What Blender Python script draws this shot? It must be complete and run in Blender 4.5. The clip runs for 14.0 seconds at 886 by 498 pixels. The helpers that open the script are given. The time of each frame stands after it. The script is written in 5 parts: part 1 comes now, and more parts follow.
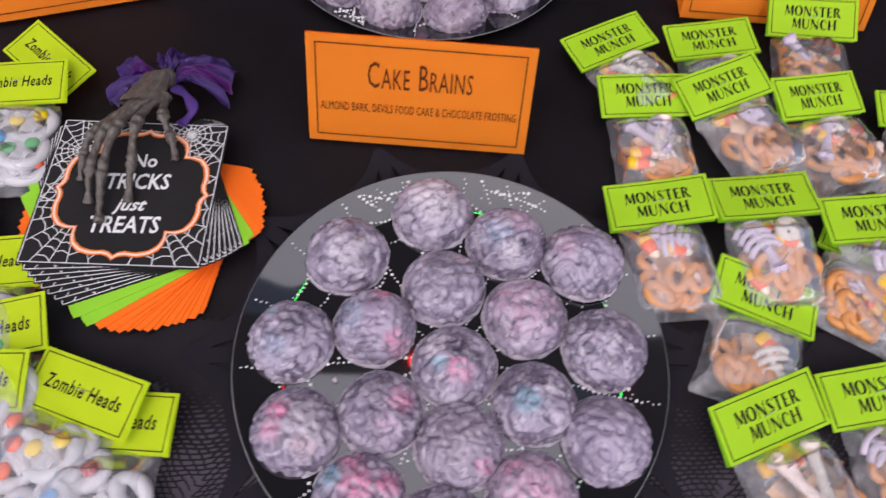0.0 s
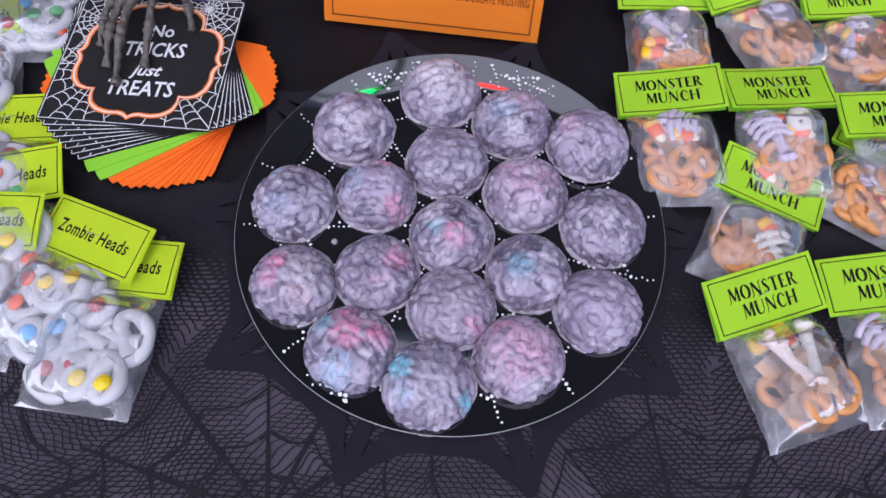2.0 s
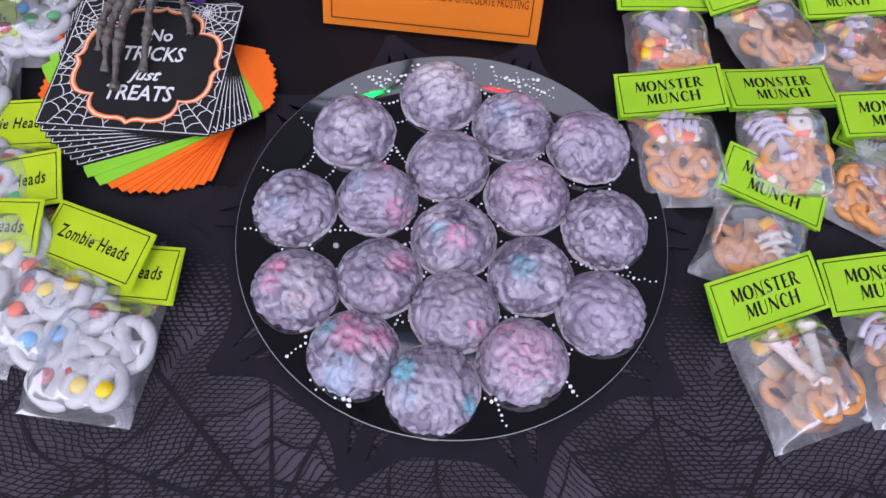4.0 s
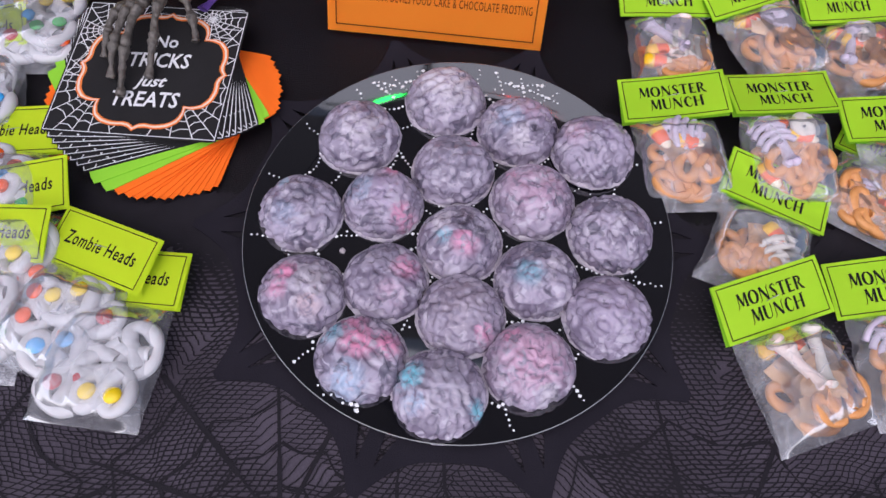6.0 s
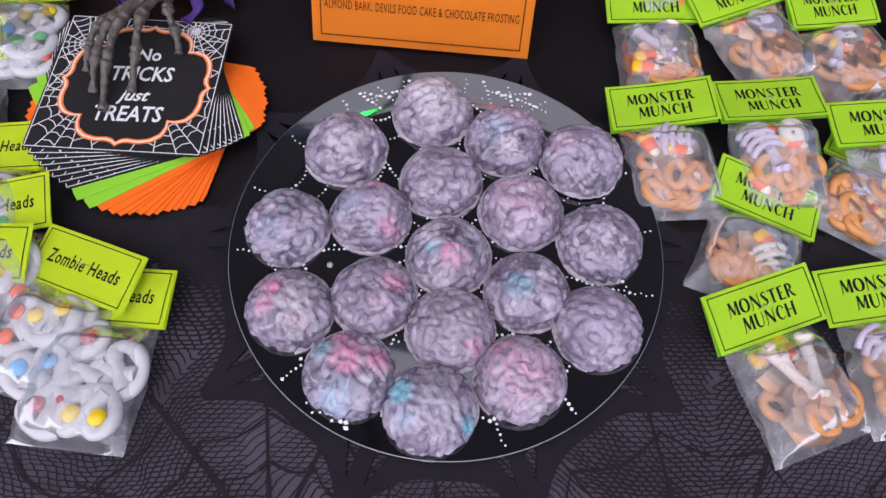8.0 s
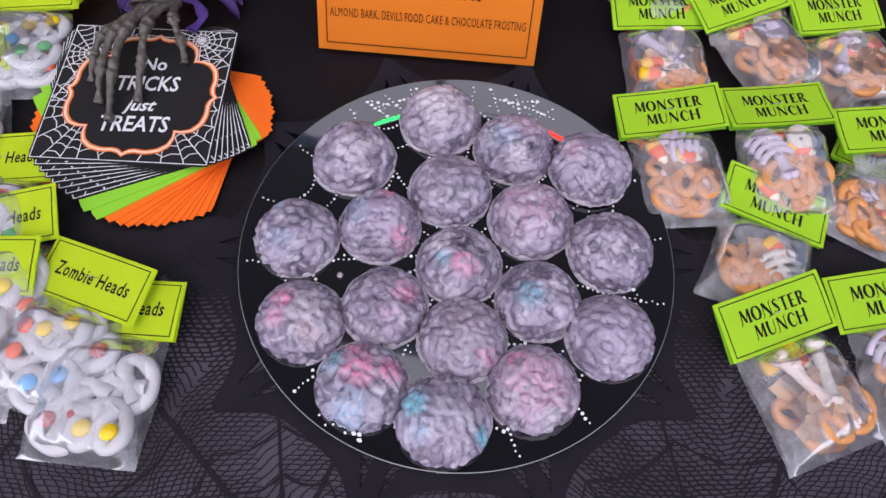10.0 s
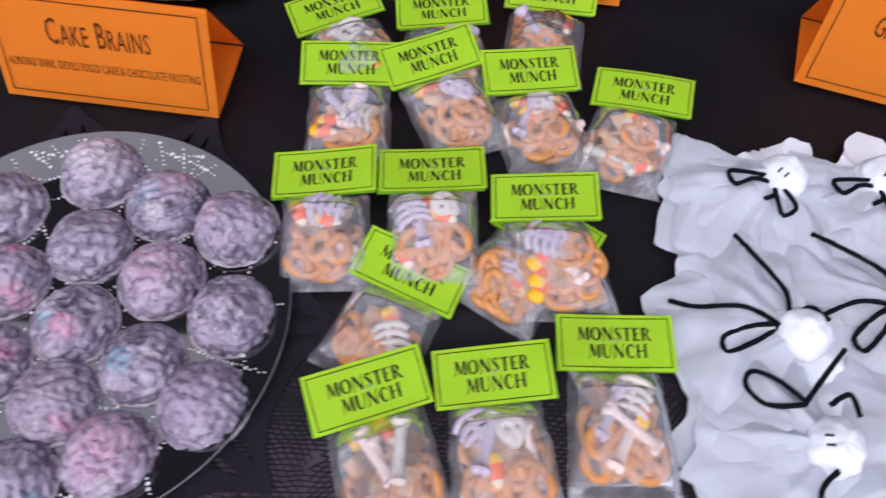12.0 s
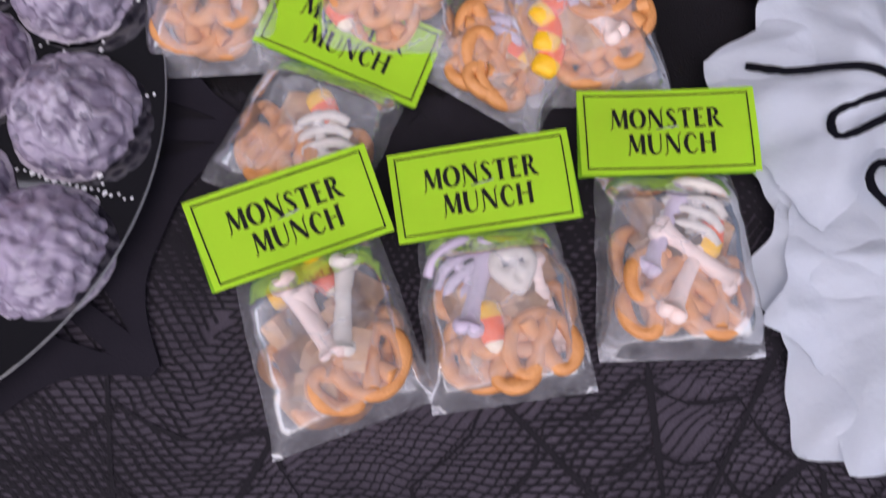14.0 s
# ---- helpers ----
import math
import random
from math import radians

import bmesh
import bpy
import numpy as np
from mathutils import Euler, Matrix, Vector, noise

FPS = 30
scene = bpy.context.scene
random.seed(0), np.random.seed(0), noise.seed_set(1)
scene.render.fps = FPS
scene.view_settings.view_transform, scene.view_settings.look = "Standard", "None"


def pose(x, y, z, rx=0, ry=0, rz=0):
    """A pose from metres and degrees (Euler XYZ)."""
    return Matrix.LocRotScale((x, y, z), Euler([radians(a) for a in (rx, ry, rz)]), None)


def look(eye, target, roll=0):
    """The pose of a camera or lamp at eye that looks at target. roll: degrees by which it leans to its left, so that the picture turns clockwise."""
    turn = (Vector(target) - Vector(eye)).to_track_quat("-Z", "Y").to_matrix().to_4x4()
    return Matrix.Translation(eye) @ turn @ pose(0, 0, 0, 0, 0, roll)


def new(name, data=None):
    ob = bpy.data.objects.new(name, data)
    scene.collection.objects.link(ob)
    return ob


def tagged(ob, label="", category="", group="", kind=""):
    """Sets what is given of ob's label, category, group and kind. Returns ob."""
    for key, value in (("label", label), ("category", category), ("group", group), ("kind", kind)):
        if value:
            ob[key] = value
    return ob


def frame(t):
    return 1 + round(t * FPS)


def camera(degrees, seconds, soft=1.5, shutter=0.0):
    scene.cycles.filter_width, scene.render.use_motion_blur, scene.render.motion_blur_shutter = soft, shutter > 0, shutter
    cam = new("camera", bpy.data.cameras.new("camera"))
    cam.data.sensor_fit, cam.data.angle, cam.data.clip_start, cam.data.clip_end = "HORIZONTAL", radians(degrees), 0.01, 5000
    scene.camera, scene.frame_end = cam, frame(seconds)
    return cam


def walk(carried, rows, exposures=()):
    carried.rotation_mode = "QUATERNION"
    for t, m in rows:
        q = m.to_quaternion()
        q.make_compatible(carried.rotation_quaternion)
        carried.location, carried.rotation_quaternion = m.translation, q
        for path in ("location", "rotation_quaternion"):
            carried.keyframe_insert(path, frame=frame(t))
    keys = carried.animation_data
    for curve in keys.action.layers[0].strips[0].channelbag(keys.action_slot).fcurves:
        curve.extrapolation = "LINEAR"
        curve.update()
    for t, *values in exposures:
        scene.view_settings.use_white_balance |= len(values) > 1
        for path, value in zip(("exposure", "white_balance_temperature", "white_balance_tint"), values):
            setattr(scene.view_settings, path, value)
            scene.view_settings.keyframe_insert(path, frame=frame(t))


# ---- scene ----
cam = camera(65.8, 14.0, shutter=0.5)
PATH = [
    (0, (-0.017, 0.024, 0.554), (0.054, 0.98, -1.202), 5.3),
    (0.3, (0.022, 0.018, 0.558), (0.05, 1.016, -1.174), 4.4),
    (0.5, (0.035, -0.001, 0.554), (0.028, 1.024, -1.163), 3.9),
    (1, (0.041, -0.049, 0.54), (-0.025, 0.944, -1.195), 4.5),
    (1.5, (0.028, -0.055, 0.53), (-0.014, 0.872, -1.242), 3.5),
    (2, (0.016, -0.054, 0.522), (-0.01, 0.825, -1.274), 2.7),
    (2.5, (0.017, -0.056, 0.52), (-0.005, 0.8, -1.288), 1.6),
    (3, (0.02, -0.056, 0.521), (-0.013, 0.808, -1.282), 1.1),
    (3.5, (0.016, -0.052, 0.521), (-0.003, 0.823, -1.277), 2.6),
    (6, (0.004, -0.053, 0.523), (-0.005, 0.842, -1.266), 3.1),
    (6.5, (0.007, -0.052, 0.521), (0.011, 0.847, -1.265), 3.5),
    (7, (0.006, -0.05, 0.523), (0.011, 0.852, -1.262), 3.2),
    (7.5, (0.008, -0.046, 0.522), (0.015, 0.854, -1.265), 3.2),
    (10, (-0.006, -0.036, 0.523), (0.02, 0.868, -1.261), 3.8),
    (10.5, (-0.021, -0.037, 0.525), (0.041, 0.867, -1.258), 4.7),
    (11, (-0.007, -0.034, 0.53), (0.077, 0.873, -1.25), 2.6),
    (11.5, (0.158, -0.001, 0.54), (0.203, 0.91, -1.24), 3.7),
    (12, (0.321, 0.031, 0.555), (0.301, 0.929, -1.232), 3.2),
    (12.2, (0.342, 0.043, 0.552), (0.31, 0.922, -1.241), 3.0),
    (12.5, (0.339, 0.061, 0.519), (0.286, 0.901, -1.295), 1.6),
    (13, (0.327, 0.092, 0.448), (0.287, 0.771, -1.433), 0.9),
    (13.5, (0.336, 0.094, 0.389), (0.31, 0.666, -1.528), -0.3),
    (14, (0.337, 0.073, 0.362), (0.372, 0.547, -1.581), 5.9),
]
walk(cam, [(t, look(eye, target, roll)) for t, eye, target, roll in PATH],
     [(0, -0.05, 6650, 14), (0.5, -0.05, 6650, 14), (1.1, -0.06, 6300, 14), (2.0, -0.06, 5800, 14), (3.5, -0.06, 5850, 14), (6.0, -0.06, 6230, 14), (12.3, -0.08, 6260, 14), (13.0, -0.28, 6350, 16), (14.0, -0.20, 6400, 17)])

# ---- world and light ----
world = bpy.data.worlds.new("overcast_sky")
scene.world = world
world.use_nodes = True
wn = world.node_tree.nodes
sky = wn.new("ShaderNodeTexSky")
sky.sky_type, sky.sun_disc = "NISHITA", False
sky.sun_elevation, sky.sun_rotation = radians(62), radians(200)
sky.dust_density, sky.air_density = 4.0, 1.0
wn["Background"].inputs["Strength"].default_value = 0.10
world.node_tree.links.new(sky.outputs["Color"], wn["Background"].inputs["Color"])
sun = new("sun", bpy.data.lights.new("sun", "SUN"))
sun.data.energy, sun.data.angle, sun.data.color = 3.35, radians(136), (0.95, 0.915, 1.0)
sun.matrix_world = look((-0.5, -2.5, 2.3), (0, 0.25, 0))


# ---- materials ----
def mat(name, color, rough=0.5, var=0.15, scale=40.0, bump=0.15, grain=400.0, spec=0.5, metal=0.0, sss=0.0, tint=None, sheen=0.0):
    """A painted surface with stains at one scale and grain at another."""
    m = bpy.data.materials.new(name)
    m.use_nodes = True
    n, l = m.node_tree.nodes, m.node_tree.links
    b = n["Principled BSDF"]
    tc = n.new("ShaderNodeTexCoord")
    big, fine = n.new("ShaderNodeTexNoise"), n.new("ShaderNodeTexNoise")
    big.inputs["Scale"].default_value, fine.inputs["Scale"].default_value = scale, grain
    big.inputs["Detail"].default_value, fine.inputs["Detail"].default_value = 4, 3
    ramp = n.new("ShaderNodeMix")
    ramp.data_type = "RGBA"
    lo = [c * (1 - var) for c in color] if tint is None else tint
    hi = [min(1, c * (1 + var)) for c in color]
    ramp.inputs[6].default_value, ramp.inputs[7].default_value = (*lo, 1), (*hi, 1)
    add = n.new("ShaderNodeMath")
    add.operation = "MULTIPLY_ADD"
    add.inputs[1].default_value, add.inputs[2].default_value = 0.4, -0.2
    plus = n.new("ShaderNodeMath")
    plus.use_clamp = True
    for tex in (big, fine):
        l.new(tc.outputs["Object"], tex.inputs["Vector"])
    l.new(fine.outputs["Fac"], add.inputs[0])
    l.new(big.outputs["Fac"], plus.inputs[0])
    l.new(add.outputs[0], plus.inputs[1])
    l.new(plus.outputs[0], ramp.inputs[0])
    l.new(ramp.outputs[2], b.inputs["Base Color"])
    bp = n.new("ShaderNodeBump")
    bp.inputs["Strength"].default_value, bp.inputs["Distance"].default_value = bump, 0.002
    l.new(fine.outputs["Fac"], bp.inputs["Height"])
    l.new(bp.outputs["Normal"], b.inputs["Normal"])
    b.inputs["Roughness"].default_value = rough
    b.inputs["Specular IOR Level"].default_value = spec
    b.inputs["Metallic"].default_value = metal
    b.inputs["Subsurface Weight"].default_value = sss
    b.inputs["Subsurface Radius"].default_value = (0.006, 0.004, 0.004)
    b.inputs["Sheen Weight"].default_value = sheen
    return m


def brain_material():
    """Marbled almond bark: mottled grey violet with soft dark veins and the colour swirled into each mould, kept as pigment on the mesh."""
    m = bpy.data.materials.new("marbled_candy_coating")
    m.use_nodes = True
    n, l = m.node_tree.nodes, m.node_tree.links
    b = n["Principled BSDF"]
    tc, info = n.new("ShaderNodeTexCoord"), n.new("ShaderNodeObjectInfo")
    pigment = n.new("ShaderNodeAttribute")
    pigment.attribute_name = "pigment"
    shift = n.new("ShaderNodeVectorMath")
    shift.operation = "ADD"
    scl = n.new("ShaderNodeVectorMath")
    scl.operation = "SCALE"
    scl.inputs[3].default_value = 7.0
    one = n.new("ShaderNodeCombineXYZ")
    for k in (0, 1, 2):
        l.new(info.outputs["Random"], one.inputs[k])
    l.new(one.outputs[0], scl.inputs[0])
    l.new(tc.outputs["Object"], shift.inputs[0])
    l.new(scl.outputs[0], shift.inputs[1])

    def noise_tex(s, detail, dist):
        t = n.new("ShaderNodeTexNoise")
        t.inputs["Scale"].default_value, t.inputs["Detail"].default_value, t.inputs["Distortion"].default_value = s, detail, dist
        l.new(shift.outputs[0], t.inputs["Vector"])
        return t

    def curve(src, lo, hi, top=1.0):
        r = n.new("ShaderNodeMapRange")
        r.interpolation_type = "SMOOTHSTEP"
        r.inputs[1].default_value, r.inputs[2].default_value, r.inputs[4].default_value = lo, hi, top
        l.new(src, r.inputs[0])
        return r.outputs[0]

    def blend(fac, a, c):
        x = n.new("ShaderNodeMix")
        x.data_type = "RGBA"
        l.new(fac, x.inputs[0])
        for sock, v in ((6, a), (7, c)):
            if isinstance(v, tuple):
                x.inputs[sock].default_value = (*v, 1)
            else:
                l.new(v, x.inputs[sock])
        return x.outputs[2]
    pale = blend(curve(noise_tex(44, 3, 0.8).outputs["Fac"], 0.38, 0.62), (0.180, 0.149, 0.212), (0.350, 0.302, 0.390))
    chalk = blend(curve(noise_tex(85, 2, 0.8).outputs["Fac"], 0.50, 0.66, 0.7), pale, (0.480, 0.438, 0.515))
    veined = blend(curve(noise_tex(58, 3, 1.3).outputs["Fac"], 0.54, 0.66, 0.8), chalk, (0.085, 0.075, 0.115))
    ragged = n.new("ShaderNodeMath")
    ragged.operation, ragged.use_clamp = "MULTIPLY", True
    l.new(pigment.outputs["Alpha"], ragged.inputs[0])
    l.new(curve(noise_tex(130, 3, 1.2).outputs["Fac"], 0.32, 0.58, 1.2), ragged.inputs[1])
    l.new(blend(ragged.outputs[0], veined, pigment.outputs["Color"]), b.inputs["Base Color"])
    fine = noise_tex(350, 3, 0)
    bp = n.new("ShaderNodeBump")
    bp.inputs["Strength"].default_value, bp.inputs["Distance"].default_value = 0.15, 0.001
    l.new(fine.outputs["Fac"], bp.inputs["Height"])
    l.new(bp.outputs["Normal"], b.inputs["Normal"])
    b.inputs["Roughness"].default_value = 0.27
    b.inputs["Subsurface Weight"].default_value = 0.06
    b.inputs["Subsurface Radius"].default_value = (0.004, 0.003, 0.003)
    return m


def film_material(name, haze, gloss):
    """Thin clear plastic: mostly see-through, a little hazy, glossy on its folds; crease highlights are painted pale.
    """
    m = bpy.data.materials.new(name)
    m.use_nodes = True
    n, l = m.node_tree.nodes, m.node_tree.links
    n.remove(n["Principled BSDF"])
    clear, milk, shine = n.new("ShaderNodeBsdfTransparent"), n.new("ShaderNodeBsdfDiffuse"), n.new("ShaderNodeBsdfGlossy")
    clear.inputs[0].default_value = (0.97, 0.975, 0.985, 1)
    milk.inputs[0].default_value = (0.66, 0.66, 0.70, 1)
    shine.inputs["Roughness"].default_value = 0.14
    tex = n.new("ShaderNodeTexNoise")
    tex.inputs["Scale"].default_value, tex.inputs["Detail"].default_value = 55, 4
    tc = n.new("ShaderNodeTexCoord")
    l.new(tc.outputs["Object"], tex.inputs["Vector"])
    # Pale haze, part of it in place of the film's broad sheen.
    rng = n.new("ShaderNodeMapRange")
    rng.inputs[1].default_value, rng.inputs[2].default_value = 0.3, 0.75
    rng.inputs[3].default_value, rng.inputs[4].default_value = haze * 0.4, haze * 1.6
    l.new(tex.outputs["Fac"], rng.inputs[0])
    mix1, mix2, lw = n.new("ShaderNodeMixShader"), n.new("ShaderNodeMixShader"), n.new("ShaderNodeFresnel")
    lw.inputs["IOR"].default_value = gloss
    calm = n.new("ShaderNodeMath")
    calm.operation = "MULTIPLY"
    calm.inputs[1].default_value = 0.6
    l.new(lw.outputs[0], calm.inputs[0])
    bp = n.new("ShaderNodeBump")
    bp.inputs["Strength"].default_value, bp.inputs["Distance"].default_value = 0.2, 0.002
    l.new(tex.outputs["Fac"], bp.inputs["Height"])
    l.new(bp.outputs["Normal"], shine.inputs["Normal"])
    # Pale lines along wrinkle cells, painted in place of crease highlights.
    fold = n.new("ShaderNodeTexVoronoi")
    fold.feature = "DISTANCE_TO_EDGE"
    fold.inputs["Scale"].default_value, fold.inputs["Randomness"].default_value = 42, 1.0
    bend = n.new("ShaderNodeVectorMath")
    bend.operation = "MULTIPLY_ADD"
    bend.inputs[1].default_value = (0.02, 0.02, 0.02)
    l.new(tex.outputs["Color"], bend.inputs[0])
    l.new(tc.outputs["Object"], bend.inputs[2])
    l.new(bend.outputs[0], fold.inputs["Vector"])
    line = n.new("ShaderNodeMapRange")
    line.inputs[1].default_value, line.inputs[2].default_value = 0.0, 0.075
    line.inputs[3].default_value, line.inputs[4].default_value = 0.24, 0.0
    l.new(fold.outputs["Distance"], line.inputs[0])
    crease_glint = n.new("ShaderNodeMath")
    crease_glint.operation = "MULTIPLY"
    l.new(line.outputs[0], crease_glint.inputs[0])
    l.new(tex.outputs["Fac"], crease_glint.inputs[1])
    haze_and_glint = n.new("ShaderNodeMath")
    haze_and_glint.use_clamp = True
    l.new(rng.outputs[0], haze_and_glint.inputs[0])
    l.new(crease_glint.outputs[0], haze_and_glint.inputs[1])
    l.new(haze_and_glint.outputs[0], mix1.inputs[0])
    l.new(clear.outputs[0], mix1.inputs[1])
    l.new(milk.outputs[0], mix1.inputs[2])
    l.new(calm.outputs[0], mix2.inputs[0])
    l.new(mix1.outputs[0], mix2.inputs[1])
    l.new(shine.outputs[0], mix2.inputs[2])
    l.new(mix2.outputs[0], n["Material Output"].inputs["Surface"])
    return m


def plain_glow(name, color, strength):
    m = bpy.data.materials.new(name)
    m.use_nodes = True
    b = m.node_tree.nodes["Principled BSDF"]
    b.inputs["Base Color"].default_value = (*color, 1)
    b.inputs["Emission Color"].default_value = (*color, 1)
    b.inputs["Emission Strength"].default_value = strength
    return m


CLOTH = mat("black_satin_cloth", (0.0060, 0.0048, 0.0066), 0.5, 0.7, 9, 0.4, 900, 0.18)
UNDER = mat("grey_violet_lining", (0.080, 0.066, 0.088), 0.65, 0.35, 13, 0.2, 900, 0.2, tint=(0.010, 0.008, 0.012))
LACE = mat("black_lace_thread", (0.013, 0.011, 0.015), 0.8, 0.3, 60, 0.2, 900, 0.2)
FELT = mat("black_felt", (0.0175, 0.0155, 0.0215), 0.9, 0.25, 30, 0.3, 1200, 0.08)
GLASS = mat("dark_plate_glass", (0.005, 0.005, 0.007), 0.04, 0.3, 8, 0.0, 300, 1.0)
# Light grey base puts the clear rim's bright highlight into its colour.
RIMGLINT = mat("glass_rim_highlight", (0.20, 0.205, 0.22), 0.06, 0.2, 30, 0.0, 300, 0.9)
DOTS = mat("white_printed_dots", (0.78, 0.78, 0.80), 0.35, 0.05)
GLASS.node_tree.nodes["Principled BSDF"].inputs["IOR"].default_value = 1.68
BRAIN = brain_material()
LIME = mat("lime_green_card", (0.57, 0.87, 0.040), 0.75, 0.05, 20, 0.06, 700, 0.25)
# The back leaf takes a darker lime than the front.
LIMEBACK = mat("darker_lime_card_back", (0.30, 0.60, 0.03), 0.8, 0.06, 20, 0.06, 700, 0.2)
YELLOW = mat("yellow_green_card", (0.71, 0.87, 0.024), 0.75, 0.05, 20, 0.06, 700, 0.25)
ORANGE = mat("orange_card", (1.0, 0.325, 0.024), 0.75, 0.05, 12, 0.06, 700, 0.25)
INK = mat("black_ink", (0.012, 0.011, 0.010), 0.85, 0.2, spec=0.15)
BROWNINK = mat("dark_brown_ink", (0.11, 0.026, 0.005), 0.85, 0.2, spec=0.15)
STAPLE = mat("steel_staple", (0.6, 0.6, 0.62), 0.3, 0.1, metal=1.0)
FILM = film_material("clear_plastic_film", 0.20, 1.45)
PRETZEL = mat("baked_pretzel_crust", (0.66, 0.31, 0.105), 0.38, 0.2, 90, 0.35, 600, 0.5, tint=(0.47, 0.175, 0.048))
WHITEPRETZEL = mat("white_candy_coating", (0.56, 0.55, 0.57), 0.35, 0.06, 60, 0.15, 300, 0.5, sss=0.15)
CEREAL = mat("cinnamon_cereal", (0.78, 0.54, 0.33), 0.7, 0.12, 150, 0.3, 900, 0.3, tint=(0.62, 0.37, 0.20))
CORN_W = mat("candy_corn_white", (0.82, 0.72, 0.55), 0.3, 0.05, sss=0.2)
CORN_O = mat("candy_corn_orange", (0.85, 0.12, 0.008), 0.3, 0.08, sss=0.2)
CORN_Y = mat("candy_corn_yellow", (0.85, 0.48, 0.012), 0.3, 0.08, sss=0.2)
BONEWHITE = mat("white_candy_bone", (0.64, 0.59, 0.53), 0.45, 0.08, 80, 0.2, 400, sss=0.1)
BONELILAC = mat("lilac_candy_bone", (0.54, 0.46, 0.57), 0.45, 0.12, 80, 0.2, 400, sss=0.1)
BONEPINK = mat("pink_candy_bone", (0.82, 0.66, 0.60), 0.45, 0.12, 80, 0.2, 400, sss=0.1)
HOLE = mat("grey_candy_socket", (0.12, 0.11, 0.13), 0.6, 0.2)
CHOC = mat("milk_chocolate", (0.10, 0.045, 0.028), 0.4, 0.2)
EYES = {k: mat(k + "_candy_shell", c, 0.25, 0.06, 60, 0.03) for k, c in (
    ("yellow", (0.85, 0.60, 0.01)), ("blue", (0.05, 0.40, 0.82)), ("red", (0.42, 0.01, 0.02)),
    ("orange", (0.88, 0.11, 0.015)), ("green", (0.02, 0.40, 0.06)))}
NAPBLACK = mat("black_paper_napkin", (0.016, 0.015, 0.016), 0.85, 0.2, 40, 0.2, 900, 0.2)
NAPORANGE = mat("orange_paper_napkin", (0.90, 0.16, 0.012), 0.85, 0.08, 40, 0.2, 900, 0.2)
NAPGREEN = mat("green_paper_napkin", (0.26, 0.60, 0.035), 0.85, 0.08, 40, 0.2, 900, 0.2)
PRINTWHITE = mat("white_print", (0.72, 0.72, 0.74), 0.8, 0.1, 120)
PRINTORANGE = mat("orange_print", (0.80, 0.19, 0.025), 0.75, 0.1, 120)
PRINTCREAM = mat("cream_print", (0.80, 0.62, 0.50), 0.75, 0.05)
CLAW = mat("weathered_grey_resin_bone", (0.092, 0.080, 0.069), 0.36, 0.9, 170, 0.6, 420, 0.5, tint=(0.010, 0.009, 0.009))
RIBBON = mat("purple_mesh_ribbon", (0.090, 0.045, 0.22), 0.4, 0.5, 60, 0.3, 1500, 0.5, tint=(0.05, 0.02, 0.14))
RIBBONPINK = mat("magenta_ribbon", (0.14, 0.03, 0.24), 0.35, 0.3, 90, 0.2, 1500, 0.5)
PAPER = mat("white_tissue_paper", (0.80, 0.84, 0.90), 0.9, 0.03, 25, 0.15, 300, 0.15)
CHENILLE = mat("black_chenille_stem", (0.010, 0.010, 0.016), 0.95, 0.3, 300, 1.0, 2500, 0.1)
BLOCKER = mat("charcoal_blocker", (0.020, 0.018, 0.022), 0.9, 0.3, 3)
GROUND = mat("grey_concrete", (0.16, 0.155, 0.15), 0.9, 0.25, 2, 0.4, 60)
TABLEWOOD = mat("grey_plastic_table", (0.35, 0.35, 0.34), 0.6, 0.1)


# ---- mesh helpers ----
def mesh_of(name, bm, material, smooth=True):
    me = bpy.data.meshes.new(name)
    bm.normal_update()
    bm.to_mesh(me)
    bm.free()
    for x in (material if isinstance(material, (list, tuple)) else [material]):
        me.materials.append(x)
    if smooth:
        me.polygons.foreach_set("use_smooth", [True] * len(me.polygons))
    return me


def link_mesh(name, me, parent=None, m=None, label=""):
    ob = new(name, me)
    if parent is not None:
        ob.parent = parent
    if m is not None:
        ob.matrix_basis = m
    if label:
        ob["label"] = label
    return ob


def part(name, bm, material, parent=None, label="", m=None, smooth=True):
    return link_mesh(name, mesh_of(name, bm, material, smooth), parent, m, label)


def root(name, m, label, category, group=""):
    ob = new(name)
    ob.empty_display_size = 0.02
    ob.matrix_basis = m
    return tagged(ob, label, category, group)


def box(bm, cx, cy, cz, sx, sy, sz, bevel=0.0):
    r = bmesh.ops.create_cube(bm, size=1.0, matrix=Matrix.Translation((cx, cy, cz)) @ Matrix.Diagonal((sx, sy, sz, 1)))
    if bevel:
        es = list({e for v in r["verts"] for e in v.link_edges})
        bmesh.ops.bevel(bm, geom=es, offset=bevel, segments=2, affect="EDGES", profile=0.5)


def spline(pts, steps=6, closed=False):
    """Catmull-Rom through the points."""
    p = [Vector(q) for q in pts]
    n, out = len(p), []
    for i in range(n if closed else n - 1):
        a = p[(i - 1) % n] if closed or i > 0 else p[0]
        b, c = p[i], p[(i + 1) % n]
        d = p[(i + 2) % n] if closed or i + 2 < n else p[-1]
        for k in range(steps):
            t = k / steps
            out.append(0.5 * (2 * b + (c - a) * t + (2 * a - 5 * b + 4 * c - d) * t * t + (3 * b - a - 3 * c + d) * t ** 3))
    if not closed:
        out.append(p[-1])
    return out


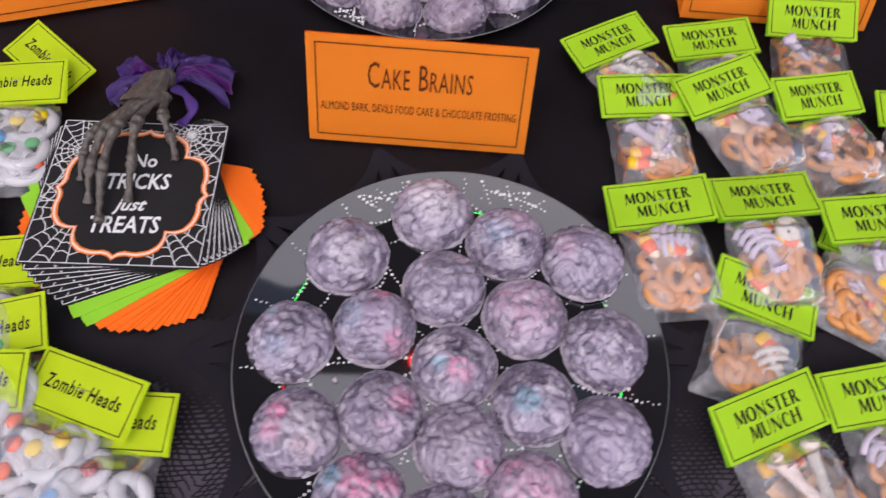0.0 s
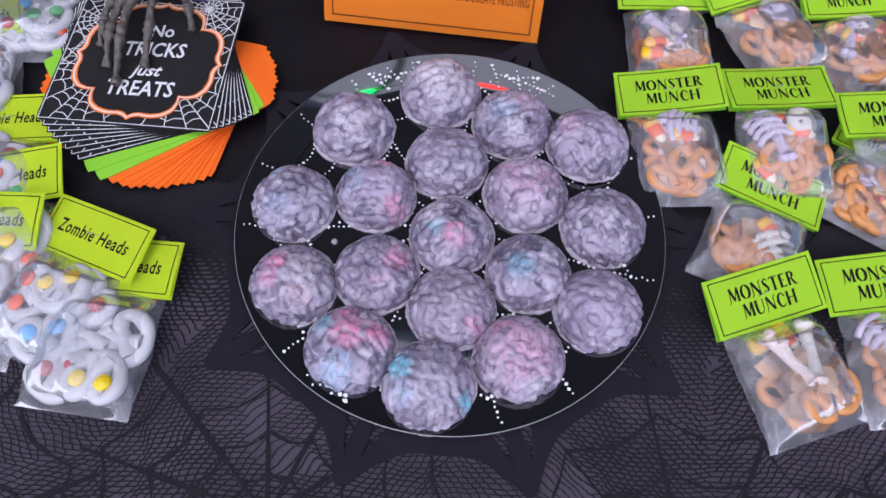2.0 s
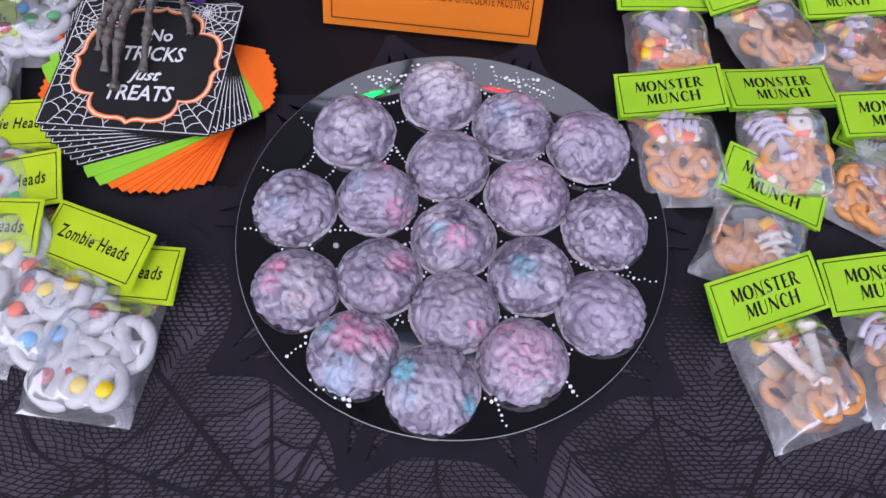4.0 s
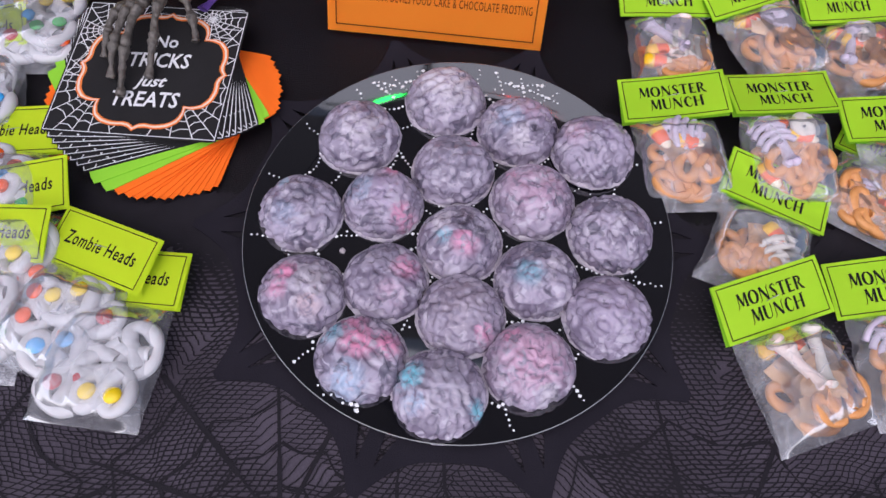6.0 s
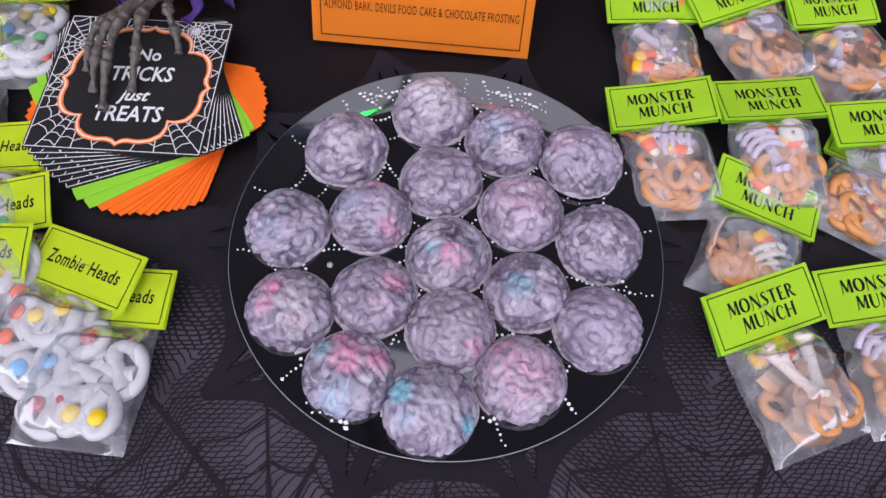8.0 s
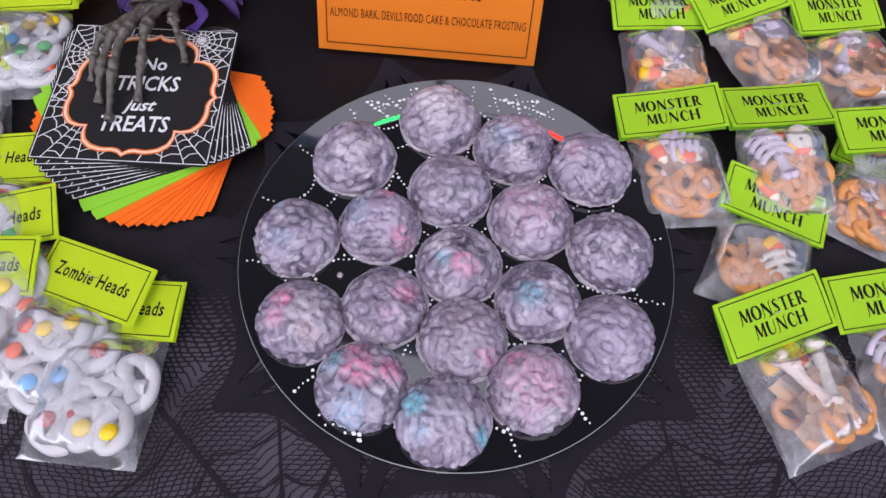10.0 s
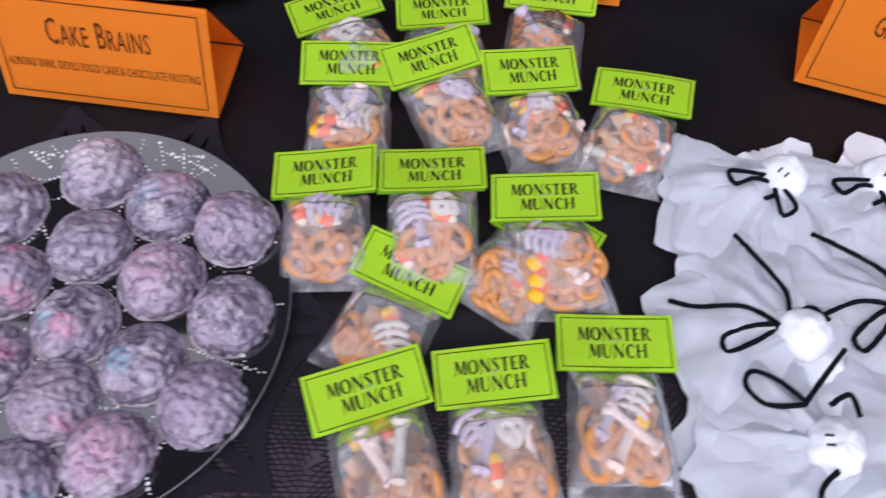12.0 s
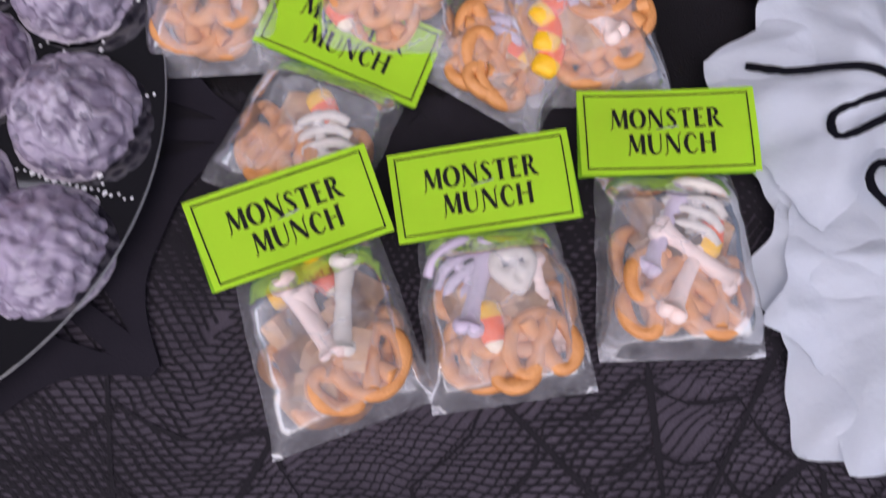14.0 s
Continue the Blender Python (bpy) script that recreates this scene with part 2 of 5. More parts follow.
def tube(bm, pts, radius, segs=8, closed=False, flat=1.0, cap=True):
    """A round rope along the points; radius is a number or a function of 0..1."""
    n, rings = len(pts), []
    side = None
    for i, p in enumerate(pts):
        a = pts[(i - 1) % n] if closed or i > 0 else p
        b = pts[(i + 1) % n] if closed or i + 1 < n else p
        d = (b - a).normalized()
        up = Vector((0, 0, 1)) if abs(d.z) < 0.9 else Vector((0, 1, 0))
        s = d.cross(up).normalized()
        if side is not None and s.dot(side) < 0:
            s = -s
        side = s
        u = s.cross(d).normalized()
        r = radius(i / max(1, n - 1)) if callable(radius) else radius
        rings.append([bm.verts.new(p + s * (r * math.cos(6.2832 * k / segs)) + u * (r * flat * math.sin(6.2832 * k / segs))) for k in range(segs)])
    for i in range(n if closed else n - 1):
        A, B = rings[i], rings[(i + 1) % n]
        for k in range(segs):
            bm.faces.new((A[k], A[(k + 1) % segs], B[(k + 1) % segs], B[k]))
    if cap and not closed:
        bm.faces.new(rings[0])
        bm.faces.new(rings[-1][::-1])


def lathe(bm, profile, segs=96):
    rings = [[bm.verts.new((r * math.cos(6.28319 * k / segs), r * math.sin(6.28319 * k / segs), z)) for k in range(segs)] if r > 0 else [bm.verts.new((0, 0, z))] for r, z in profile]
    for A, B in zip(rings, rings[1:]):
        for k in range(segs):
            j = (k + 1) % segs
            q = [A[k % len(A)], A[j % len(A)], B[j % len(B)], B[k % len(B)]]
            bm.faces.new(list(dict.fromkeys(q)))


def sheet(bm, nx, ny, f):
    """A grid; f(u, v) with u, v in 0..1 gives the place."""
    g = [[bm.verts.new(f(i / nx, j / ny)) for i in range(nx + 1)] for j in range(ny + 1)]
    for j in range(ny):
        for i in range(nx):
            bm.faces.new((g[j][i], g[j][i + 1], g[j + 1][i + 1], g[j + 1][i]))
    return g


def strip(bm, a, b, w, z):
    """A flat printed line from a to b."""
    a, b = Vector(a), Vector(b)
    d = (b - a).normalized()
    s = Vector((-d.y, d.x)) * w / 2
    bm.faces.new([bm.verts.new((p.x, p.y, z)) for p in (a - s, b - s, b + s, a + s)])


def outline(bm, w, h, line, z):
    for x0, y0, x1, y1 in ((-1, -1, 1, -1), (1, -1, 1, 1), (1, 1, -1, 1), (-1, 1, -1, -1)):
        a, b = Vector((x0 * w / 2, y0 * h / 2)), Vector((x1 * w / 2, y1 * h / 2))
        e = (b - a).normalized() * line / 2
        strip(bm, a - e, b + e, line, z)


TEXTS = {}


def text_mesh(body, size, material, stretch=1.0, spacing=1.0, bold=0.0, slant=0.0):
    """Lettering as a flat mesh, centred on its own middle."""
    key = (body, size, material.name, stretch)
    if key not in TEXTS:
        cu = bpy.data.curves.new("lettering", "FONT")
        cu.body, cu.size, cu.align_x, cu.align_y = body, size, "CENTER", "CENTER"
        cu.space_character, cu.offset, cu.shear, cu.resolution_u = spacing, bold, slant, 2
        ob = bpy.data.objects.new("lettering", cu)
        scene.collection.objects.link(ob)
        me = bpy.data.meshes.new_from_object(ob.evaluated_get(bpy.context.evaluated_depsgraph_get()))
        bpy.data.objects.remove(ob)
        bpy.data.curves.remove(cu)
        me.materials.clear()
        me.materials.append(material)
        for v in me.vertices:
            v.co.x *= stretch
        TEXTS[key] = me
    return TEXTS[key]


def bars(bm, x0, x1, y, h, z, seed):
    """Writing too small to read: a row of short bars."""
    rnd = random.Random(seed)
    x = x0
    while x < x1:
        w = min(rnd.uniform(0.004, 0.014), x1 - x)
        strip(bm, (x, y), (x + w, y), h, z)
        x += w + 0.002


# ---- the large structure ----
bm = bmesh.new()
sheet(bm, 8, 8, lambda u, v: Vector(((u - 0.5) * 400, (v - 0.5) * 400, -0.76)))
tagged(part("ground", bm, GROUND), "grey concrete ground under the table", "ground", kind="structure")
# Unseen dark wall, added to block the northern sky from plate reflections.
bm = bmesh.new()
box(bm, 0.1, 1.62, 1.75, 7.0, 0.08, 5.0)
tagged(part("wall_north", bm, BLOCKER, smooth=False), "unseen dark wall added to keep plate reflections dark", "wall", kind="structure")

TX0, TX1, TY0, TY1 = -0.95, 1.15, -0.10, 1.05
table = root("table", pose(0, 0, 0), "folding table hidden under a black cloth", "table")
bm = bmesh.new()
box(bm, (TX0 + TX1) / 2, (TY0 + TY1) / 2, -0.022, TX1 - TX0 - 0.02, TY1 - TY0 - 0.02, 0.03, 0.004)
part("tabletop", bm, TABLEWOOD, table)
for sx in (TX0 + 0.12, TX1 - 0.12):
    for sy in (TY0 + 0.1, TY1 - 0.1):
        bm = bmesh.new()
        tube(bm, [Vector((sx, sy, -0.76)), Vector((sx, sy, -0.037))], 0.016, 12)
        part("leg", bm, TABLEWOOD, table)


def cloth_height(x, y):
    return 0.0018 * abs(noise.noise(Vector((x * 5, y * 8, 3.1)))) + 0.0006 * noise.noise(Vector((x * 21, y * 17, 8.0)))


def cloth_point(x, y, lift):
    """Table cloth: level over the table, hanging past its edges."""
    z = cloth_height(x, y) - 0.002 + lift
    px, py = min(max(x, TX0), TX1), min(max(y, TY0), TY1)
    over = math.hypot(x - px, y - py)
    if over > 0:
        f = 0.02 * math.sin((x + y) * 38) * min(1, over * 5)
        dx, dy = (x - px) / over, (y - py) / over
        return Vector((px + dx * (0.006 + f * abs(dx) + over * 0.05), py + dy * (0.006 + f * abs(dy) + over * 0.05), z - over))
    return Vector((x, y, z))


bm = bmesh.new()
sheet(bm, 220, 150, lambda u, v: cloth_point(TX0 - 0.5 + u * (TX1 - TX0 + 1.0), TY0 - 0.5 + v * (TY1 - TY0 + 1.0), 0.0))
tagged(part("tablecloth", bm, CLOTH), "black satin tablecloth hanging over the table", "tablecloth")

# lace runner along the front: lining, net of threads, heavy web strands
runner = root("lace_runner", pose(0, 0, 0), "black spider-web lace runner over a grey lining", "table runner")
LY0, LY1 = TY0 - 0.14, 0.250
bm = bmesh.new()
sheet(bm, 220, 70, lambda u, v: cloth_point(TX0 + 0.02 + u * (TX1 - TX0 - 0.04), LY0 + v * (LY1 - 0.040 + 0.008 * noise.noise(Vector((u * 30, 1.0, 0.0))) - LY0), 0.0026))
part("lining", bm, UNDER, runner)
bm = bmesh.new()
CW, CH = 0.0068, 0.0036


def lace_quad(a, b, w, lift):
    d = Vector((b[0] - a[0], b[1] - a[1])).normalized()
    s = Vector((-d.y, d.x)) * w / 2
    q = [(a[0] - s.x, a[1] - s.y), (b[0] - s.x, b[1] - s.y), (b[0] + s.x, b[1] + s.y), (a[0] + s.x, a[1] + s.y)]
    bm.faces.new([bm.verts.new(cloth_point(x, y, lift)) for x, y in q])


def warp(x, y):
    return (x + 0.03 * noise.noise(Vector((x * 7, y * 7, 1))) + 0.004 * noise.noise(Vector((x * 60, y * 60, 4))), y + 0.0025 * noise.noise(Vector((x * 70, y * 70, 7))) + 0.016 * noise.noise(Vector((x * 6, y * 8, 5))))


rows_n, cols_n = int((LY1 - TY0 - 0.004) / CH), int(1.22 / CW)
for j in range(rows_n):
    for i in range(cols_n):
        x = -0.52 + (i + 0.5 * (j % 2)) * CW
        y = TY0 + 0.006 + j * CH
        # Threads widen towards the back, shaping in the dimmer light on the cells.
        thick = 0.0009 + 0.0012 * max(0.0, noise.noise(Vector((x * 11, y * 13, 2.2)))) + 0.0034 * min(1.0, max(0.0, (y - 0.085) / 0.12)) ** 1.3
        slant = 0.45 if noise.noise(Vector((x * 4, y * 5, 9.0))) > -0.1 else -0.4
        p0, p1 = warp(x, y), warp(x + CW, y)
        p2 = warp(x + CW * slant, y + CH)
        worn = noise.noise(Vector((x * 23, y * 31, 6.0)))
        if worn < 0.35:
            lace_quad(p0, p1, thick * (0.8 + 0.5 * max(0.0, -worn)), 0.0033)
        lace_quad(p0, p2, thick * (1.0 + 0.6 * max(0.0, -worn)), 0.0033)
tagged(part("net", bm, LACE, runner, smooth=False), kind="stuff")
bm = bmesh.new()
rnd = random.Random(4)
for cx, cy in ((-0.36, -0.07), (-0.10, -0.02), (0.20, -0.06), (0.46, 0.0), (0.60, -0.08)):
    for k in range(11):
        a = k * 6.2832 / 11 + rnd.uniform(-0.1, 0.1)
        pts = [(cx + r * math.cos(a), cy + r * math.sin(a)) for r in (0.006, 0.05, 0.10, 0.15)]
        for p, q in zip(pts, pts[1:]):
            if max(p[1], q[1]) < LY1 - 0.01 and min(p[1], q[1]) > TY0 + 0.004:
                lace_quad(p, q, rnd.uniform(0.0018, 0.0042), 0.0038)
    for r in (0.03, 0.06, 0.095, 0.135):
        for k in range(44):
            a0, a1 = k * 6.2832 / 44, (k + 1) * 6.2832 / 44
            s = lambda a: r * (1 - 0.12 * abs(math.sin(a * 5.5)))
            p, q = (cx + s(a0) * math.cos(a0), cy + s(a0) * math.sin(a0)), (cx + s(a1) * math.cos(a1), cy + s(a1) * math.sin(a1))
            if max(p[1], q[1]) < LY1 - 0.01 and min(p[1], q[1]) > TY0 + 0.004:
                lace_quad(p, q, rnd.uniform(0.0010, 0.0030), 0.0038)
tagged(part("web_strand", bm, LACE, runner, smooth=False), kind="stuff")

# ---- the plates and the cake brains ----
PLATE = (0.0134, 0.2206)
PR = 0.1784


def web_mat(x, y):
    """A felt mat cut as a spider's web: points joined by hollow arcs, and a pair of slits beside each spoke."""
    bm = bmesh.new()
    N, hub, tip = 10, 0.171, 0.202
    cols = []
    for k in range(N):
        a0 = radians(-107 + 36 * k)
        us = sorted({i / 40 for i in range(40)} | {0.0549, 0.0551, 0.165, 0.835, 0.9449, 0.9451})
        for u in us:
            w = min(u, 1 - u)
            outer = min(0.226, 0.189 + 0.044 * abs(2 * u - 1) ** 3.1)
            slit = hub + (tip - hub) * (1 - (w - 0.055) / 0.11) if 0.055 <= w < 0.165 else hub
            cols.append((a0 + 6.2832 / N * u, slit, outer))
    c = bm.verts.new((0, 0, 0.0013))

    def at(a, r, z=0.0013):
        return bm.verts.new((r * math.cos(a), r * math.sin(a), z))
    hubs = [at(a, hub) for a, slit, outer in cols]
    lows = [at(a, slit) if slit > hub + 1e-6 else hubs[i] for i, (a, slit, outer) in enumerate(cols)]
    outs = [at(a, outer) for a, slit, outer in cols]
    foot = [at(a, outer, 0.0002) for a, slit, outer in cols]
    sill = [at(a, slit, 0.0002) for a, slit, outer in cols]
    n = len(cols)
    for i in range(n):
        j = (i + 1) % n
        bm.faces.new((c, hubs[i], hubs[j]))
        bm.faces.new((lows[i], outs[i], outs[j], lows[j]))
        bm.faces.new((outs[i], foot[i], foot[j], outs[j]))
        if cols[i][1] > hub or cols[j][1] > hub:
            bm.faces.new((lows[j], sill[j], sill[i], lows[i]))
    return tagged(part("web_placemat", bm, FELT, None, m=pose(x, y, 0.0033), smooth=False), "black felt placemat cut like a spider web under the plate", "placemat")


def plate_height(r):
    """Upper face of the plate: level middle, sloping lip."""
    u = max(0.0, (r - 0.138) / (PR - 0.138))
    return 0.0045 + 0.0098 * u ** 1.25


def glass_plate(x, y, seed, label):
    rnd = random.Random(seed)
    p = root("glass_plate", pose(x, y, 0.0045), label, "plate", "glass plates")
    bm = bmesh.new()
    rr = [0.0, 0.05, 0.09, 0.120, 0.134, 0.138] + [0.138 + (PR - 0.138) * k / 14 for k in range(1, 14)] + [PR - 0.0007, PR - 0.0002, PR]
    up = [(r, plate_height(r)) for r in rr]
    dn = [(r - 0.002, plate_height(r) - 0.0035) for r in reversed(rr[1:])] + [(0.0, 0.0010)]
    lathe(bm, up + [(PR + 0.0003, plate_height(PR) - 0.0010)] + dn, 128)
    part("dish", bm, GLASS, p)
    bm = bmesh.new()
    tube(bm, [Vector((PR * math.cos(6.2832 * k / 128), PR * math.sin(6.2832 * k / 128), plate_height(PR) - 0.0006)) for k in range(128)], 0.0006, 8, True)
    part("rim", bm, RIMGLINT, p, "clear glass rim, highlight in its grey colour")
    bm = bmesh.new()

    def dot(r, a, s):
        z = plate_height(r) + 0.0004
        px, py = r * math.cos(a), r * math.sin(a)
        bm.faces.new([bm.verts.new((px + s * math.cos(a + k * 1.5708), py + s * math.sin(a + k * 1.5708), z)) for k in range(4)])
    N = 18
    for k in range(N):
        a = 6.2832 * (k + 0.3) / N
        r = 0.03
        while r < PR - 0.004:
            dot(r, a + rnd.uniform(-0.006, 0.006), rnd.choice((0.0009, 0.0010, 0.0011, 0.0013, 0.0018)))
            r += 0.0043
        for r0, dip in ((0.098, 0.010), (0.130, 0.012), (0.155, 0.014))[k % 2:]:
            m = max(5, int(r0 * 6.2832 / N / 0.0042))
            for i in range(m):
                u = i / m
                dot(r0 - dip * math.sin(math.pi * u), a + 6.2832 / N * u, 0.0009 + 0.0012 * (rnd.random() ** 2))
    for a0, half in ((1.22, 0.20), (1.95, 0.15), (4.2, 0.10)):
        for r0, slope in ((0.158, 0.016), (0.168, -0.014), (0.164, 0.0)):
            k = int(2 * half * r0 / 0.0040)
            for i in range(k):
                u = 2 * i / k - 1
                if r0 + slope * u < PR - 0.002 and noise.noise(Vector((u * 3, a0 * 5, r0 * 300))) > -0.25:
                    dot(r0 + slope * u, a0 + half * u, rnd.choice((0.0010, 0.0011, 0.0013, 0.0021)))
        for k in (-0.7, 0.1, 0.8):
            for i in range(6):
                dot(0.153 + 0.0038 * i, a0 + half * k + 0.014 * (i - 3) * (1 if k > 0 else -1), rnd.choice((0.0010, 0.0013, 0.0022)))
    part("web_dots", bm, DOTS, p, "printed white dotted spider web", smooth=False)
    return p


def brain_dome(seed, size, tall, fine, swirls):
    """A moulded half brain: a dome of winding folds with a shallow seam; the swirled-in colours are kept as pigment."""
    bm = bmesh.new()
    bmesh.ops.create_icosphere(bm, subdivisions=6 if fine else 5, radius=1.0)
    bmesh.ops.delete(bm, geom=[v for v in bm.verts if v.co.z < -0.03], context="VERTS")
    rng = np.random.RandomState(seed)
    d = np.array([v.co[:] for v in bm.verts])
    d /= np.linalg.norm(d, axis=1)[:, None]

    def waves(p, count, pitch):
        k = rng.normal(size=(count, 3))
        k *= (pitch * rng.uniform(0.82, 1.2, count) / np.linalg.norm(k, axis=1))[:, None]
        return np.cos(p @ k.T + rng.uniform(0, 6.28, count)).sum(axis=1) / math.sqrt(count / 2)
    bent = d + 0.05 * np.stack([waves(d, 5, 5.0) for _ in range(3)], axis=1)
    g = waves(bent, 18, 24.0)
    fold = 1 - (1 - np.clip((g + 0.90) / 1.7, 0, 1)) ** 2.0
    turn = rng.uniform(0, 3.14)
    seam = np.cos(turn) * d[:, 0] + np.sin(turn) * d[:, 1] + 0.03 * waves(d, 4, 9.0)
    cut = np.exp(-(seam / 0.035) ** 2) * np.clip(d[:, 2], 0, 1)
    r = 0.992 - 0.074 * (1 - fold) - 0.030 * cut + 0.014 * waves(d, 6, 5.0)
    xyz = d * (r * size)[:, None]
    xyz[:, 2] = np.maximum(0.0, xyz[:, 2] * tall)
    for v, c in zip(bm.verts, xyz):
        v.co = c
    me = mesh_of("dome", bm, BRAIN)
    paint = np.zeros((len(d), 4))
    for sx, sy, wide, hue, amount in swirls:
        w = amount * np.exp(-(((d[:, 0] - sx) ** 2 + (d[:, 1] - sy) ** 2) / wide ** 2) ** 1.5)
        keep = w > paint[:, 3]
        paint[keep, :3], paint[keep, 3] = hue, w[keep]
    me.attributes.new("pigment", "FLOAT_COLOR", "POINT").data.foreach_set("color", paint.ravel())
    return me


def brain_foot(seed, size):
    """The thin ragged edge of coating that ran out of the mould."""
    bm = bmesh.new()
    loops = []
    for reach, z in ((0.90, 0.0016), (1.0, 0.0017), (1.0, 0.0002)):
        ringv = []
        for k in range(72):
            a = 6.28319 * k / 72
            wob = 0.030 * noise.noise(Vector((math.cos(a) * 2.2, math.sin(a) * 2.2, seed))) + 0.022 * noise.noise(Vector((math.cos(a) * 9, math.sin(a) * 9, seed)))
            r = size * (reach if reach < 0.95 else 1.028 + 1.3 * wob)
            ringv.append(bm.verts.new((r * math.cos(a), r * math.sin(a), z)))
        loops.append(ringv)
    for A, B in zip(loops, loops[1:]):
        for k in range(72):
            bm.faces.new((A[k], B[k], B[(k + 1) % 72], A[(k + 1) % 72]))
    me = mesh_of("foot", bm, BRAIN)
    me.attributes.new("pigment", "FLOAT_COLOR", "POINT").data.foreach_set("color", [0.55, 0.50, 0.55, 0.5] * len(me.vertices))
    return me


PINK, BLUE, TEAL, GREY, ROSE = (0.66, 0.25, 0.40), (0.33, 0.44, 0.60), (0.18, 0.45, 0.56), (0.125, 0.112, 0.160), (0.52, 0.32, 0.44)
PALE, INKY = (0.55, 0.50, 0.55), (0.045, 0.040, 0.060)
BRAINS = [  # x, y, size, height, swirls of colour (across, along, width, hue, amount), main hue in words
    (-0.0051, 0.3556, 0.0372, 0.86, [(0, 0.1, 0.8, PALE, 0.7), (-0.3, 0.6, 0.4, ROSE, 0.3)], "chalky pale"),
    (-0.0810, 0.3100, 0.0372, 0.85, [(0.1, -0.1, 0.5, PALE, 0.5), (0.2, 0.5, 0.35, GREY, 0.6), (-0.6, -0.1, 0.3, GREY, 0.55)], "white and dark grey"),
    (0.0626, 0.3272, 0.0366, 0.84, [(-0.3, 0.0, 0.4, BLUE, 0.35), (0.35, -0.35, 0.16, INKY, 0.8), (0.3, 0.3, 0.4, ROSE, 0.4), (0.1, -0.55, 0.3, PALE, 0.6)], "pale blue"),
    (0.1304, 0.3080, 0.0370, 0.90, [(-0.5, 0.1, 0.3, ROSE, 0.4), (0.3, 0.2, 0.5, (0.26, 0.21, 0.31), 0.6)], "plain violet"),
    (0.0060, 0.2807, 0.0362, 0.80, [(0, 0.2, 0.7, (0.20, 0.18, 0.24), 0.6), (0.4, 0.55, 0.25, ROSE, 0.4)], "dark grey"),
    (-0.1214, 0.2281, 0.0356, 0.86, [(0.2, 0.35, 0.55, GREY, 0.75), (-0.35, 0.5, 0.2, TEAL, 0.35), (-0.2, -0.3, 0.4, BLUE, 0.25)], "dark grey"),
    (-0.0527, 0.2423, 0.0344, 0.86, [(0.2, 0.8, 0.25, PINK, 0.8), (0.55, -0.5, 0.3, PINK, 0.6), (-0.5, 0.1, 0.4, BLUE, 0.4), (0.1, 0.0, 0.5, (0.36, 0.28, 0.42), 0.5)], "pink and blue"),
    (0.0758, 0.2544, 0.0364, 0.80, [(0, 0.1, 0.8, ROSE, 0.5), (-0.5, 0.4, 0.25, PINK, 0.4)], "rosy"),
    (0.1425, 0.2271, 0.0366, 0.83, [(0.05, 0.42, 0.30, GREY, 0.75), (0.45, 0.25, 0.2, INKY, 0.4)], "dark grey"),
    (0.0151, 0.2089, 0.0354, 0.79, [(0.05, 0.35, 0.35, INKY, 0.7), (0.45, 0.1, 0.22, INKY, 0.7), (0.1, -0.25, 0.3, PINK, 0.65), (-0.4, -0.1, 0.2, TEAL, 0.45), (-0.5, 0.4, 0.3, PALE, 0.6)], "black and pink"),
    (-0.0436, 0.1695, 0.0344, 0.84, [(0.5, 0.2, 0.32, PINK, 0.5), (-0.1, 0.6, 0.4, GREY, 0.55), (0.2, -0.5, 0.3, ROSE, 0.4)], "pink"),
    (0.0798, 0.1796, 0.0346, 0.86, [(-0.25, -0.1, 0.32, TEAL, 0.45), (-0.1, 0.6, 0.4, GREY, 0.7), (0.4, 0.1, 0.3, PALE, 0.3)], "turquoise"),
    (-0.1093, 0.1533, 0.0352, 0.82, [(-0.35, 0.35, 0.26, PINK, 0.8), (-0.45, -0.1, 0.25, PINK, 0.5), (0.3, 0.1, 0.5, PALE, 0.5), (0.3, -0.4, 0.3, (0.58, 0.42, 0.44), 0.5)], "pink"),
    (0.1365, 0.1503, 0.0360, 0.84, [(0, 0, 0.9, (0.33, 0.27, 0.38), 0.6)], "plain violet"),
    (0.0191, 0.1442, 0.0354, 0.80, [(0, 0.1, 0.8, (0.33, 0.27, 0.33), 0.5), (0.5, -0.5, 0.24, PINK, 0.5)], "rosy"),
    (-0.0567, 0.1027, 0.0362, 0.80, [(0.0, 0.25, 0.36, PINK, 0.9), (0.6, 0.25, 0.3, PINK, 0.8), (-0.65, 0.5, 0.3, TEAL, 0.6), (-0.2, -0.6, 0.4, BLUE, 0.6), (-0.2, 0.7, 0.3, PINK, 0.6)], "bright pink and blue"),
    (0.0738, 0.1058, 0.0360, 0.81, [(0, 0.05, 0.75, ROSE, 0.85), (-0.4, 0.5, 0.3, PINK, 0.6), (0.3, -0.6, 0.3, PALE, 0.5)], "rosy"),
    (0.0060, 0.0795, 0.0361, 0.81, [(-0.65, 0.25, 0.3, TEAL, 0.95), (0.8, -0.35, 0.18, TEAL, 0.8), (0, 0, 0.6, (0.30, 0.28, 0.35), 0.5), (-0.5, -0.3, 0.25, BLUE, 0.6)], "turquoise")]


def cake_brain(seed, x, y, z, size, tall, swirls, fine, label):
    b = root("cake_brain", pose(x, y, z), label, "cake brain", "cake brains on the plate")
    link_mesh("dome", brain_dome(seed, size, tall, fine, swirls), b)
    link_mesh("foot", brain_foot(seed, size), b, None, "thin ragged edge of candy coating")
    return b


def on_plate(rr):
    """Height of a brain's foot that stands rr from the plate's middle."""
    return 0.0045 + plate_height(rr + 0.006) - 0.0002


